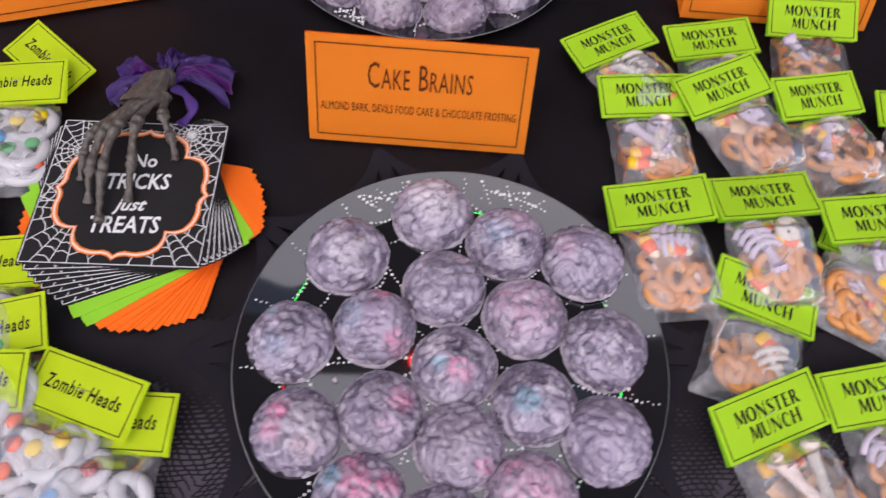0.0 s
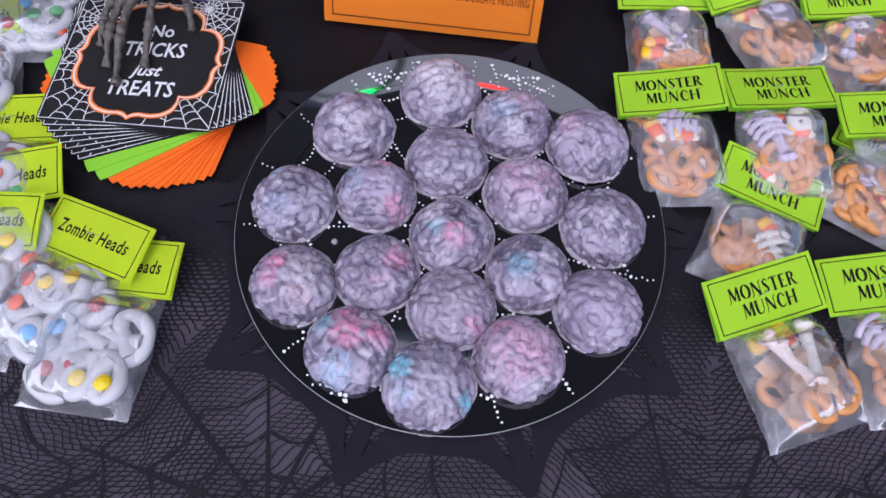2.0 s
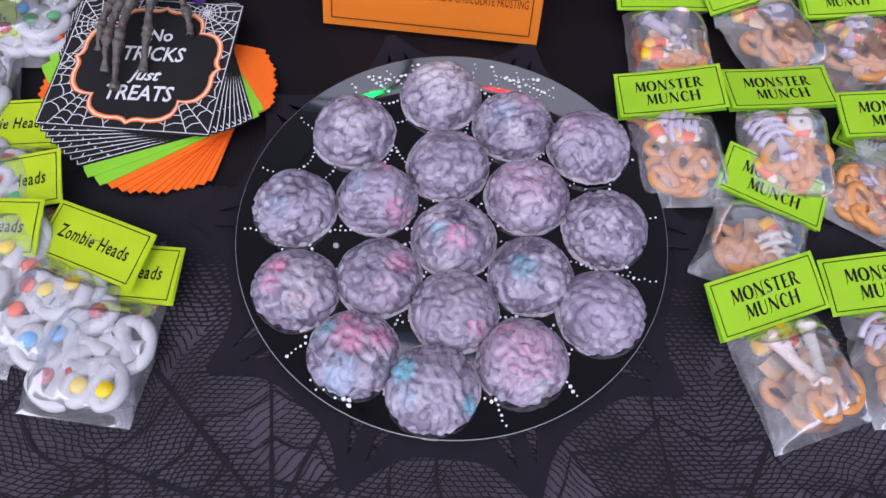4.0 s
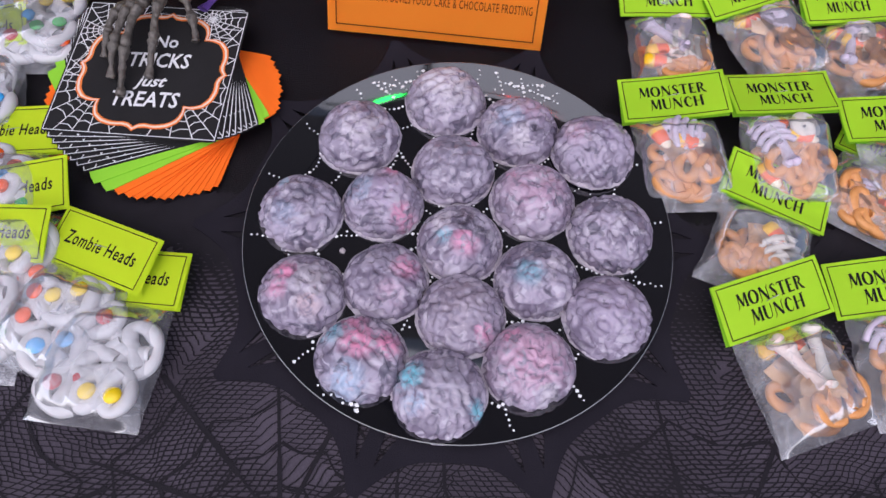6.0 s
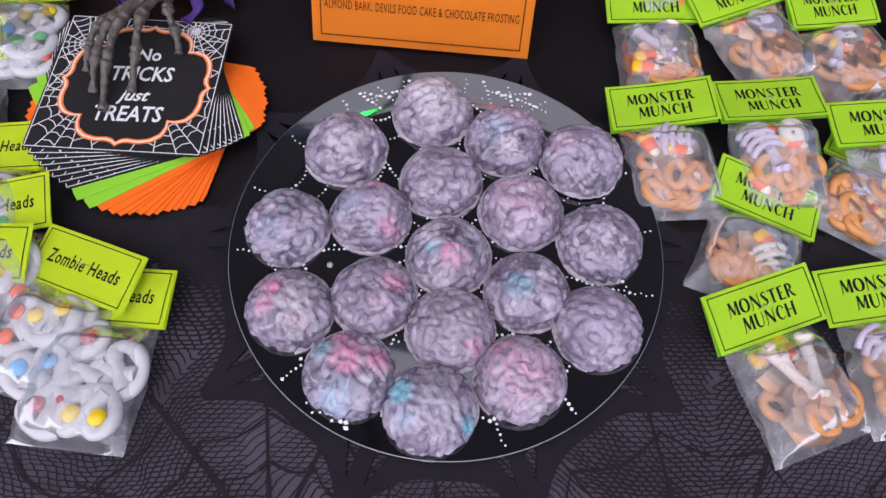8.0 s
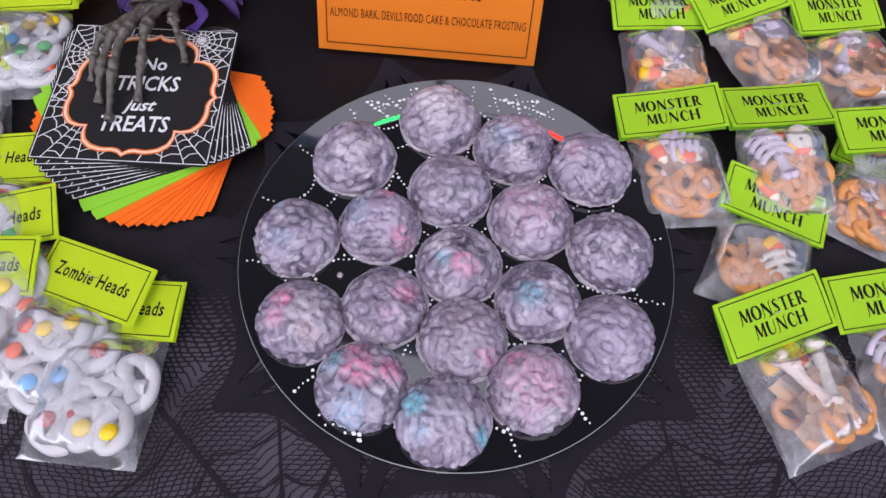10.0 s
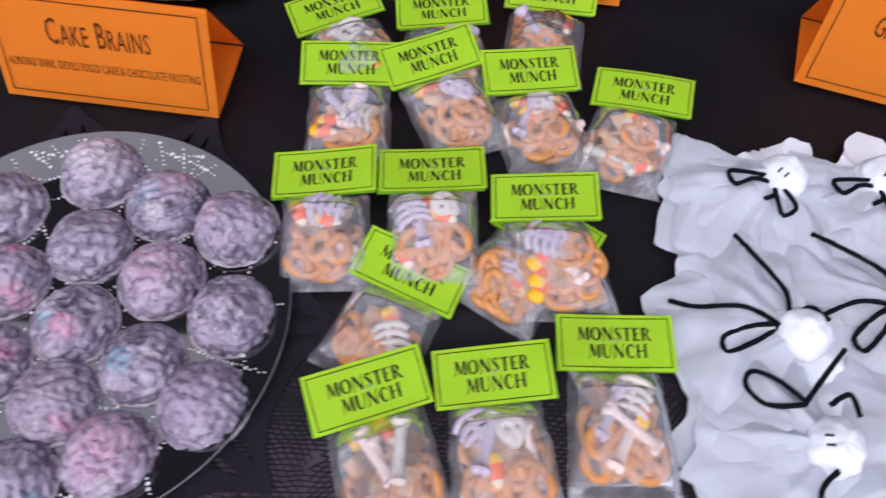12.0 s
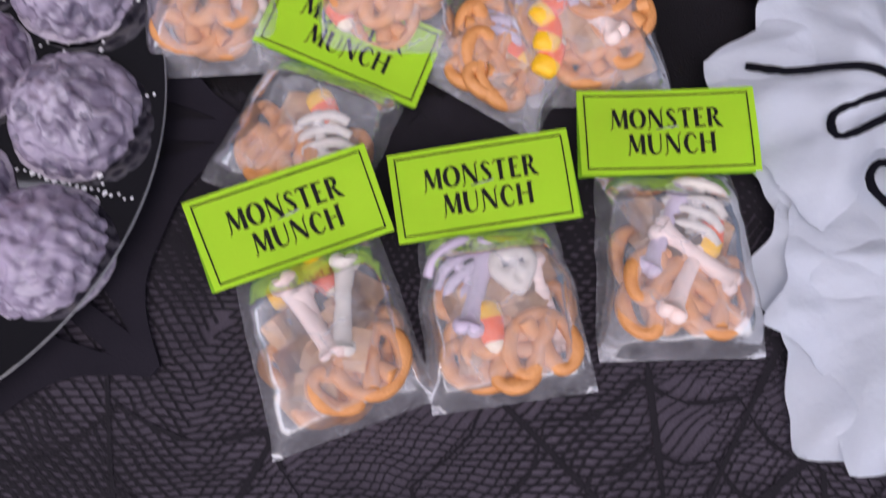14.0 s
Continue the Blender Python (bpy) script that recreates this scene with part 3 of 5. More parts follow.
BASE = 0.0045 + 0.0046
web_mat(*PLATE)
glass_plate(*PLATE, 1, "round dark glass plate with white dotted web print")
for k, (x, y, size, tall, swirls, word) in enumerate(BRAINS):
    cake_brain(k + 1, x, y, on_plate(math.hypot(x - PLATE[0], y - PLATE[1])), size, tall, swirls, True,
               "grey violet marbled cake brain with %s swirls" % word)
CRUMB = mat("pale_crumb", (0.45, 0.40, 0.42), 0.6, 0.1)
for x, y in ((-0.082, 0.196), (0.045, 0.128), (0.108, 0.185), (0.10, 0.125), (0.028, 0.305)):
    bm = bmesh.new()
    bmesh.ops.create_icosphere(bm, subdivisions=2, radius=0.0026)
    for v in bm.verts:
        v.co = Vector((v.co.x, v.co.y, v.co.z * 0.5)) * (1 + 0.5 * noise.noise(v.co * 600 + Vector((x * 90, y * 90, 0))))
    tagged(part("coating_crumb", bm, CRUMB, None, m=pose(x, y, BASE + 0.0010)), "small pale crumb of candy coating on the plate", "crumb", "crumbs on the plate")
P2 = (-0.016, 0.748)
glass_plate(*P2, 2, "round glass plate of pale cake brains behind the sign")
for k, (dx, dy, hue, amount) in enumerate(((-0.095, -0.095, PALE, 0.4), (-0.040, -0.128, PALE, 0.6), (0.033, -0.132, ROSE, 0.2), (0.095, -0.095, BLUE, 0.3),
                                            (-0.005, -0.075, PINK, 0.4), (-0.075, -0.025, GREY, 0.2), (0.065, -0.030, ROSE, 0.3), (0.0, 0.01, GREY, 0.2),
                                            (-0.055, 0.06, GREY, 0.2), (0.06, 0.06, PINK, 0.3), (0.0, 0.11, GREY, 0.3), (0.125, -0.02, GREY, 0.2), (-0.135, -0.02, GREY, 0.2))):
    cake_brain(40 + k, P2[0] + dx, P2[1] + dy, on_plate(math.hypot(dx, dy)), 0.0355, 0.82, [(0, 0, 0.7, hue, amount)], False,
               "pale grey violet cake brain on the far plate")


# ---- tent signs ----
def tent_sign(x, y, yaw, w, label, lines):
    """A folded card tent; its front foot runs along local x through the origin."""
    s = root("tent_sign", pose(x, y, 0.0050, 0, 0, yaw), label, "sign", "orange tent signs")
    hgt, top_y, top_z, back_y = 0.106, 0.048, 0.0945, 0.096
    t = 0.0006

    def panel(name, p, q):
        bm = bmesh.new()
        d = (Vector(q) - Vector(p)).normalized()

        def f(u, v):
            c = Vector(p).lerp(Vector(q), v)
            return Vector(((u - 0.5) * w, c.y, c.z)) + Vector((0, -d.z, d.y)) * 0.0010 * math.sin(3.14 * u) * math.sin(3.14 * v)
        g = sheet(bm, 10, 6, f)
        bmesh.ops.solidify(bm, geom=bm.faces[:], thickness=t)
        part(name, bm, ORANGE, s, smooth=False)
    panel("front_panel", (0, 0, 0), (0, top_y, top_z))
    panel("back_panel", (0, back_y, 0), (0, top_y + 0.0012, top_z))
    panel("base_panel", (0, 0.004, 0.0006), (0, back_y - 0.003, 0.0006))
    face = pose(0, top_y / 2, top_z / 2, math.degrees(math.atan2(top_z, top_y)), 0, 0)
    bm = bmesh.new()
    outline(bm, w - 0.018, hgt - 0.016, 0.0011, 0.0019)
    part("border_line", bm, BROWNINK, s, m=face, smooth=False)
    for body, dx, dy, size, stretch in lines:
        if body.istitle() or body == "Ghosts":
            pieces, x = [], 0.0
            for word in body.split():
                for chunk, big, dy2 in ((word[0], 1.28, 0.0028), (word[1:].upper(), 1.0, 0.0)):
                    me = text_mesh(chunk, size * big, BROWNINK, stretch, 1.1)
                    xs = [v.co.x for v in me.vertices]
                    half = (max(xs) - min(xs)) / 2
                    pieces.append((me, x + half, dy + dy2))
                    x += 2 * half + size * 0.075
                x += size * 0.22
            for me, px, py in pieces:
                link_mesh("lettering", me, s, face @ pose(dx + px - x / 2 + size * 0.15, py, 0.0021), "dark lettering")
        elif body.startswith("|"):
            bm = bmesh.new()
            bars(bm, dx - stretch / 2, dx + stretch / 2, dy, size, 0.0019, len(body))
            part("bars", bm, BROWNINK, s, m=face, smooth=False)
        else:
            link_mesh("lettering", text_mesh(body, size, BROWNINK, stretch, 1.1), s, face @ pose(dx, dy, 0.0021), "dark lettering")
    return s


tent_sign(-0.0215, 0.4380, -3.0, 0.213, "orange card tent sign lettered Cake Brains",
          [("Cake Brains", 0, 0.0135, 0.028, 0.50),
           ("ALMOND BARK, DEVILS FOOD CAKE & CHOCOLATE FROSTING", 0, -0.0155, 0.0120, 0.50)])
tent_sign(-0.407, 0.604, 17.0, 0.213, "orange card tent sign naming pretzels and almond bark", [("Zombie Heads", 0, 0.0145, 0.023, 0.5), ("PRETZELS, ALMOND BARK &", -0.02, -0.0155, 0.0105, 0.49), ("||", 0.06, -0.0155, 0.006, 0.05)])
tent_sign(0.380, 0.628, -3.0, 0.213, "orange card tent sign lettered Monster Munch behind the bags", [("Monster Munch", 0, 0.0145, 0.023, 0.5), ("PRETZELS,", -0.075, -0.009, 0.0105, 0.49), ("|||", -0.008, -0.009, 0.006, 0.075), ("CHOCOLATE CHIPS", 0.065, -0.009, 0.0105, 0.49), ("CANDY CORN", 0, -0.024, 0.0105, 0.49)])
tent_sign(0.768, 0.508, -14.0, 0.213, "orange card tent sign for the ghost lollipops", [("Ghosts", -0.036, 0.0145, 0.023, 0.5), ("||||", 0.0, -0.0155, 0.006, 0.05)])


# ---- treats that go into the bags ----
def pretzel_points(s):
    half = [(-0.38, -0.75), (-0.14, -0.32), (0.10, 0.05), (0.20, 0.45), (0.50, 0.76), (0.85, 0.62), (1.0, 0.15), (0.86, -0.40), (0.46, -0.80)]
    zs = [0.30, 0.25, 0.22, 0.05, 0, 0, 0, 0, 0]
    pts = [(x * s, y * s, z * s * 0.45) for (x, y), z in zip(half, zs)] + [(0, -0.90 * s, 0)]
    pts += [(-x * s, y * s, (z - 0.12 if i in (2, 1) else z) * s * 0.45) for i, ((x, y), z) in reversed(list(enumerate(zip(half, zs))))]
    return spline(pts, 4)


def make_pretzel(material, s, r, name):
    bm = bmesh.new()
    tube(bm, pretzel_points(s), lambda t: r * (1 + 0.12 * math.sin(t * 40)), 8, flat=0.85)
    return mesh_of(name, bm, material)


def make_corn():
    bm = bmesh.new()
    prof = [(0.0, 0.0), (0.0048, 0.0004), (0.0062, 0.003), (0.0063, 0.0075), (0.0054, 0.0125), (0.0042, 0.017), (0.0025, 0.0205), (0.0, 0.0218)]
    lathe(bm, prof, 14)
    for f in bm.faces:
        z = f.calc_center_median().z
        f.material_index = 0 if z < 0.0055 else 1 if z < 0.0180 else 2
    for v in bm.verts:
        v.co.y *= 0.72
        v.co.z -= 0.011
    return mesh_of("candy_corn", bm, [CORN_Y, CORN_O, CORN_W])


def make_skull(material):
    bm = bmesh.new()
    bmesh.ops.create_uvsphere(bm, u_segments=22, v_segments=14, radius=0.0115)
    for v in bm.verts:
        c = v.co
        if c.y < -0.002:
            c.x *= 1 - 0.045 * min(8, (-0.002 - c.y) * 1000)
            c.y *= 1.25
        c.z *= 0.55
        for ex, ey, er in ((-0.0042, 0.0005, 0.0034), (0.0042, 0.0005, 0.0034), (0, -0.0055, 0.002)):
            d = math.hypot(c.x - ex, c.y - ey)
            if c.z > 0 and d < er:
                c.z -= 0.0035 * (1 - (d / er) ** 2)
    for f in bm.faces:
        c = f.calc_center_median()
        if c.z > 0 and min(math.hypot(c.x - 0.0042, c.y - 0.0005), math.hypot(c.x + 0.0042, c.y - 0.0005)) < 0.0017:
            f.material_index = 1
    return mesh_of("candy_skull", bm, [material, HOLE])


def make_bone(material, s=0.017):
    bm = bmesh.new()
    tube(bm, [Vector((0, y * s, 0)) for y in (-1, -0.8, -0.4, 0, 0.4, 0.8, 1)], lambda t: 0.0034 + 0.0022 * (abs(2 * t - 1) ** 3), 10)
    for y in (-1, 1):
        for x in (-1, 1):
            bmesh.ops.create_uvsphere(bm, u_segments=10, v_segments=8, radius=0.0037, matrix=Matrix.Translation((x * 0.0026, y * s, 0)))
    return mesh_of("candy_bone", bm, material)


def make_ribs(material):
    bm = bmesh.new()
    tube(bm, [Vector((0, y, 0.001)) for y in (-0.014, 0, 0.014)], 0.0028, 8)
    for k in range(4):
        y = 0.0115 - k * 0.0068
        pts = spline([(-0.0135, y - 0.005, -0.002), (-0.008, y - 0.001, 0.001), (0, y, 0.002), (0.008, y - 0.001, 0.001), (0.0135, y - 0.005, -0.002)], 3)
        tube(bm, pts, 0.0026, 8)
    return mesh_of("candy_ribs", bm, material)


def make_square():
    bm = bmesh.new()
    sheet(bm, 5, 5, lambda u, v: Vector(((u - 0.5) * 0.021, (v - 0.5) * 0.021, 0.0012 * math.sin(u * 4.0) + 0.0006 * math.sin(v * 5))))
    bmesh.ops.solidify(bm, geom=bm.faces[:], thickness=0.0024)
    return mesh_of("cereal_square", bm, CEREAL, False)


def make_drop():
    bm = bmesh.new()
    lathe(bm, [(0, 0), (0.0045, 0.0004), (0.005, 0.002), (0.0034, 0.0045), (0.001, 0.007), (0, 0.0075)], 12)
    return mesh_of("chocolate_chip", bm, CHOC)


TREATS = {"pretzel": make_pretzel(PRETZEL, 0.0178, 0.0046, "pretzel"), "corn": make_corn(), "skull_w": make_skull(BONEWHITE), "skull_l": make_skull(BONELILAC),
          "bone_w": make_bone(BONEWHITE), "bone_l": make_bone(BONELILAC), "bone_p": make_bone(BONEPINK), "ribs_w": make_ribs(BONEWHITE), "ribs_l": make_ribs(BONELILAC),
          "square": make_square(), "chip": make_drop()}
NAMES = {"pretzel": "pretzel", "corn": "candy_corn", "skull_w": "candy_skull", "skull_l": "candy_skull", "bone_w": "candy_bone", "bone_l": "candy_bone", "bone_p": "candy_bone",
         "ribs_w": "candy_ribs", "ribs_l": "candy_ribs", "square": "cereal_square", "chip": "chocolate_chip"}
ZPRETZEL = make_pretzel(WHITEPRETZEL, 0.0190, 0.0060, "coated_pretzel")
bm = bmesh.new()
bmesh.ops.create_uvsphere(bm, u_segments=16, v_segments=10, radius=0.0066, matrix=Matrix.Diagonal((1, 1, 0.55, 1)))
EYEMESH = {}
for key, m in EYES.items():
    EYEMESH[key] = mesh_of("candy_eye", bm.copy(), m)
bm.free()

LW, LH = 0.0955, 0.0475


def card(parent, z, rx, ry, material, back, lettering, seed):
    """The folded header card: front and back leaf, border, lettering, staple."""
    m = pose(0, 0, z, rx, ry, 0)
    rnd = random.Random(seed)
    bend = rnd.uniform(-0.9, 0.9)

    def curl(x, y):
        return bend * x * x + 0.0006 * math.sin(y * 90 + seed)
    bm = bmesh.new()
    sheet(bm, 12, 6, lambda u, v: Vector(((u - 0.5) * LW, (v - 0.5) * LH, curl((u - 0.5) * LW, (v - 0.5) * LH))))
    bmesh.ops.solidify(bm, geom=bm.faces[:], thickness=0.0005)
    front = part("header_card", bm, material, parent, m=m, smooth=False)
    bm = bmesh.new()
    gap, slip = rnd.uniform(0.001, 0.003), rnd.uniform(-0.05, 0.05)
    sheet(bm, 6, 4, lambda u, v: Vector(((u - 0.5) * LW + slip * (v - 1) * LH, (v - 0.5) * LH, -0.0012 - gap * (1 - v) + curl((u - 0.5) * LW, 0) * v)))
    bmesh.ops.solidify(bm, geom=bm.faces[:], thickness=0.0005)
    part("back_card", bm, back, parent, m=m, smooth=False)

    def lay(me, dx, dy, label=""):
        bm = bmesh.new()
        bm.from_mesh(me)
        if dx == 0 and dy == 0 and len(bm.faces) == 4:
            bmesh.ops.subdivide_edges(bm, edges=[e for e in bm.edges if e.calc_length() > 0.012], cuts=5)
        for v in bm.verts:
            v.co.x, v.co.y = v.co.x + dx, v.co.y + dy
            v.co.z = curl(v.co.x, v.co.y) + 0.00035
        return part("lettering", bm, INK, front, label, smooth=False)
    bm = bmesh.new()
    outline(bm, LW - 0.0075, LH - 0.0065, 0.0008, 0)
    me = mesh_of("border", bm, INK, False)
    lay(me, 0, 0).name = "border_line"
    for me, dx, dy in lettering:
        lay(me, dx, dy, "black lettering")
    bm = bmesh.new()
    tube(bm, [Vector((-0.006, 0.001, 0.0008 + curl(-0.006, 0))), Vector((0.006, 0.0025, 0.0008 + curl(0.006, 0)))], 0.0003, 6)
    part("staple", bm, STAPLE, front)
    return front


def pouch(parent, z0, width, length, thick, seed, lean=None):
    """The plastic pouch under the card: two crumpled sheets joined at their seams. Local -y is down the bag."""
    rnd = random.Random(seed)
    ph = [rnd.uniform(0, 6.28) for _ in range(6)]
    skew = rnd.uniform(-0.06, 0.06) if lean is None else lean

    def half(v):
        neck = 0.90 + 0.10 * min(1, v * 3) - 0.05 * math.exp(-((v - 0.25) / 0.08) ** 2) * (0.5 + 0.5 * math.sin(ph[0]))
        return width / 2 * neck * (1 + 0.025 * math.sin(v * 7 + ph[1]) + 0.05 * noise.noise(Vector((v * 5, ph[3], 0))) + 0.05 * max(0.0, v - 0.8) / 0.2)

    def body(v):
        rise = min(1.0, 0.06 + v / 0.24) ** 0.8
        return rise * (1.0 if v < 0.66 else max(0.0, 1 - ((v - 0.66) / 0.32) ** 2.6) ** 0.7)

    def surf(u, v, side):
        s = 2 * u - 1
        x = s * half(v) + skew * v * length
        y = 0.006 - v * length
        fat = thick * body(v) * max(0.0, 1 - abs(s) ** 3.6) ** 0.62
        base = 0.0018 + max(0.0, z0 - 0.016) * max(0.0, 1 - v / 0.8) ** 1.2
        q = Vector((x * 62 + seed, y * 62, side * 3.0))
        d = noise.voronoi(q)[0]
        crease = (d[1] - d[0]) * 0.0026 + 0.0018 * noise.noise(q * 0.5)
        edge = max(0.0, 1 - abs(s) ** 8) * (1 if v < 0.96 else 0.3)
        z = base + (fat + (crease + 0.0003) * edge if side > 0 else 0.0)
        if abs(s) > 0.999 or v > 0.999:
            z = base + 0.0006 * math.sin(v * 30 + ph[2])
        return Vector((x, y, z))
    bm = bmesh.new()
    sheet(bm, 30, 36, lambda u, v: surf(u, v, 1))
    sheet(bm, 8, 12, lambda u, v: surf(u, v, -1))
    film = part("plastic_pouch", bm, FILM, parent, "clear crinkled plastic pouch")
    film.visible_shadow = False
    return lambda u, v: (surf(u, v, 1), surf(u, v, -1))


def fill(parent, where, items, seed, low):
    """Lay treats inside the pouch: (kind, u, v, spin, height 0..1, tilt)."""
    rnd = random.Random(seed)
    for kind, u, v, spin, lift, tilt in items:
        u = 0.5 + (u - 0.5) * (0.68 if kind == "pretzel" else 0.66 if kind == "square" else 0.74)
        v = min(v, 0.73) if kind == "pretzel" else min(v, 0.76)
        v = max(v, {"bone": 0.37, "ribs": 0.26, "skul": 0.22, "corn": 0.16}.get(kind[:4], 0.0))
        lift = max(lift, 0.65) if kind == "square" else lift
        hi, lo = where(u, v)
        p = lo.lerp(hi, 0.25 + 0.5 * lift)
        room = {"pretzel": 0.0065, "square": 0.006, "corn": 0.0075}.get(kind, 0.0080)
        p.z = max(min(p.z, hi.z - room, low - 0.010 + max(0.0, v - 0.15) * 0.12), 0.0045)
        tilt = max(-16, min(16, tilt))
        m = pose(p.x, p.y, p.z, rnd.uniform(-12, 12) + tilt, rnd.uniform(-14, 14), spin)
        if kind == "corn":
            m = pose(p.x, p.y, p.z, 0, 0, spin) @ pose(0, 0, 0, 86, 0, 0)
        grow = {"corn": 1.22, "pretzel": 0.94, "square": 1.0, "chip": 2.0}.get(kind, 1.3 if kind[:4] == "bone" else 1.12)
        link_mesh(NAMES[kind], TREATS[kind], parent, m @ Matrix.Scale(grow, 4))


def random_items(seed):
    rnd = random.Random(seed)
    out = [("pretzel", 0.32, 0.80, rnd.uniform(0, 360), 0.2, 10), ("pretzel", 0.68, 0.78, rnd.uniform(0, 360), 0.35, -10), ("pretzel", 0.5, 0.66, rnd.uniform(0, 360), 0.75, 15),
           ("pretzel", 0.55, 0.86, rnd.uniform(0, 360), 0.7, 25)]
    for k in range(3):
        out.append(("corn", rnd.uniform(0.2, 0.8), rnd.uniform(0.3, 0.75), rnd.uniform(0, 360), 0.95, 0))
    out.append((rnd.choice(("skull_l", "skull_l", "skull_w")), rnd.uniform(0.45, 0.7), 0.24, rnd.uniform(-25, 25), 0.9, 0))
    out.append((rnd.choice(("ribs_l", "bone_l", "bone_p")), rnd.uniform(0.25, 0.4), 0.40, rnd.uniform(-40, 40), 0.7, 0))
    out.append((rnd.choice(("bone_w", "bone_l", "bone_p")), rnd.uniform(0.4, 0.6), 0.36, rnd.uniform(0, 180), 0.6, 0))
    out.append(("pretzel", rnd.uniform(0.1, 0.9), rnd.uniform(0.45, 0.6), rnd.uniform(0, 360), 1.0, rnd.uniform(-40, 40)))
    out.append((rnd.choice(("bone_w", "bone_l", "skull_l")), rnd.uniform(0.2, 0.8), 0.2, rnd.uniform(0, 180), 0.6, 0))
    for k in range(6):
        out.append(("square", rnd.uniform(0.15, 0.85), rnd.uniform(0.32, 0.78), rnd.uniform(0, 90), rnd.uniform(0.3, 1), rnd.uniform(-30, 30)))
    return out


def stroke(bm, pts, sx, sy, x0, closed=False, smooth=True):
    """One pen stroke of a broad-nib letter: points with their widths."""
    line = spline(pts, 5, closed) if smooth else [Vector(p) for p in pts]
    n, rows = len(line), []
    for k, p in enumerate(line):
        a = line[(k - 1) % n] if closed or k else p
        c = line[(k + 1) % n] if closed or k + 1 < n else p
        d = Vector((c.x - a.x, c.y - a.y)).normalized()
        s = Vector((-d.y, d.x)) * p.z * 0.56
        rows.append([bm.verts.new((x0 + (p.x + e * s.x) * sx, (p.y - 0.5 + e * s.y) * sy, 0)) for e in (-1, 1)])
    for k in range(n if closed else n - 1):
        A, B = rows[k], rows[(k + 1) % n]
        bm.faces.new((A[0], A[1], B[1], B[0]))


ROUND = [(0.42 + 0.34 * math.cos(k * 0.5236), 0.5 + 0.47 * math.sin(k * 0.5236), 0.06 + 0.15 * abs(math.cos(k * 0.5236))) for k in range(12)]
GLYPHS = {  # advance, strokes
    "M": (1.0, [[(0.0, -0.1, 0.04), (0.1, 0.05, 0.06), (0.2, 1.0, 0.07)], [(0.2, 1.0, 0.20), (0.5, 0.08, 0.16)], [(0.5, 0.08, 0.06), (0.8, 1.0, 0.07)], [(0.84, 1.0, 0.19), (0.84, 0.02, 0.19)], [(0.70, 0.02, 0.05), (0.98, 0.02, 0.05)]]),
    "O": (0.86, [ROUND]),
    "N": (0.92, [[(0.0, -0.08, 0.05), (0.13, 0.1, 0.06), (0.14, 1.0, 0.07)], [(0.14, 1.0, 0.20), (0.74, 0.02, 0.18)], [(0.76, 0.0, 0.06), (0.76, 0.9, 0.07), (0.9, 1.06, 0.04)]]),
    "S": (0.60, [[(0.52, 0.80, 0.05), (0.34, 0.97, 0.08), (0.12, 0.80, 0.14), (0.30, 0.52, 0.20), (0.48, 0.24, 0.14), (0.28, 0.02, 0.08), (0.05, 0.20, 0.05)]]),
    "T": (0.74, [[(0.0, 0.82, 0.05), (0.05, 0.95, 0.08), (0.7, 0.96, 0.08)], [(0.36, 0.95, 0.20), (0.36, 0.0, 0.17)], [(0.2, 0.02, 0.05), (0.52, 0.02, 0.05)]]),
    "E": (0.62, [[(0.14, 1.0, 0.20), (0.14, 0.0, 0.20)], [(0.1, 0.96, 0.07), (0.54, 0.96, 0.08)], [(0.1, 0.52, 0.06), (0.44, 0.52, 0.07)], [(0.1, 0.04, 0.07), (0.58, 0.06, 0.10)]]),
    "R": (0.80, [[(0.14, 1.0, 0.19), (0.14, 0.0, 0.19)], [(0.1, 0.96, 0.06), (0.42, 0.93, 0.11), (0.52, 0.74, 0.18), (0.40, 0.54, 0.09), (0.14, 0.50, 0.05)], [(0.34, 0.52, 0.12), (0.58, 0.10, 0.17), (0.80, -0.02, 0.05)]]),
    "U": (0.84, [[(0.14, 1.0, 0.20), (0.14, 0.40, 0.20), (0.22, 0.10, 0.15), (0.44, 0.01, 0.07), (0.68, 0.22, 0.06), (0.72, 1.0, 0.07)], [(0.0, 0.98, 0.05), (0.28, 0.98, 0.05)]]),
    "C": (0.78, [[(0.68, 0.74, 0.10), (0.52, 0.97, 0.07), (0.26, 0.90, 0.14), (0.12, 0.5, 0.21), (0.26, 0.10, 0.14), (0.52, 0.02, 0.07), (0.72, 0.22, 0.05)]]),
    "H": (0.88, [[(0.14, 1.0, 0.19), (0.14, 0.0, 0.19)], [(0.72, 1.0, 0.19), (0.72, 0.0, 0.19)], [(0.14, 0.50, 0.06), (0.72, 0.54, 0.06)], [(0.6, 1.0, 0.05), (0.9, 1.04, 0.05)], [(0.0, 0.02, 0.05), (0.28, 0.02, 0.05)]])}


def broad_text(word, sx, sy):
    bm = bmesh.new()
    x = -0.5 * sum(GLYPHS[c][0] + 0.08 for c in word) * sx
    for c in word:
        for pts in GLYPHS[c][1]:
            stroke(bm, pts, sx, sy, x, pts is ROUND, len(pts) > 3)
        x += (GLYPHS[c][0] + 0.08) * sx
    return mesh_of("lettering", bm, INK, False)


MUNCH = [(broad_text("MONSTER", 0.0100, 0.0110), 0.0, 0.0072), (broad_text("MUNCH", 0.0100, 0.0110), 0.002, -0.0072)]
ZOMBIE = [(text_mesh("Zombie Heads", 0.0158, INK, 0.66, 1.12, 0.00022, 0.12), 0.0, 0.0)]


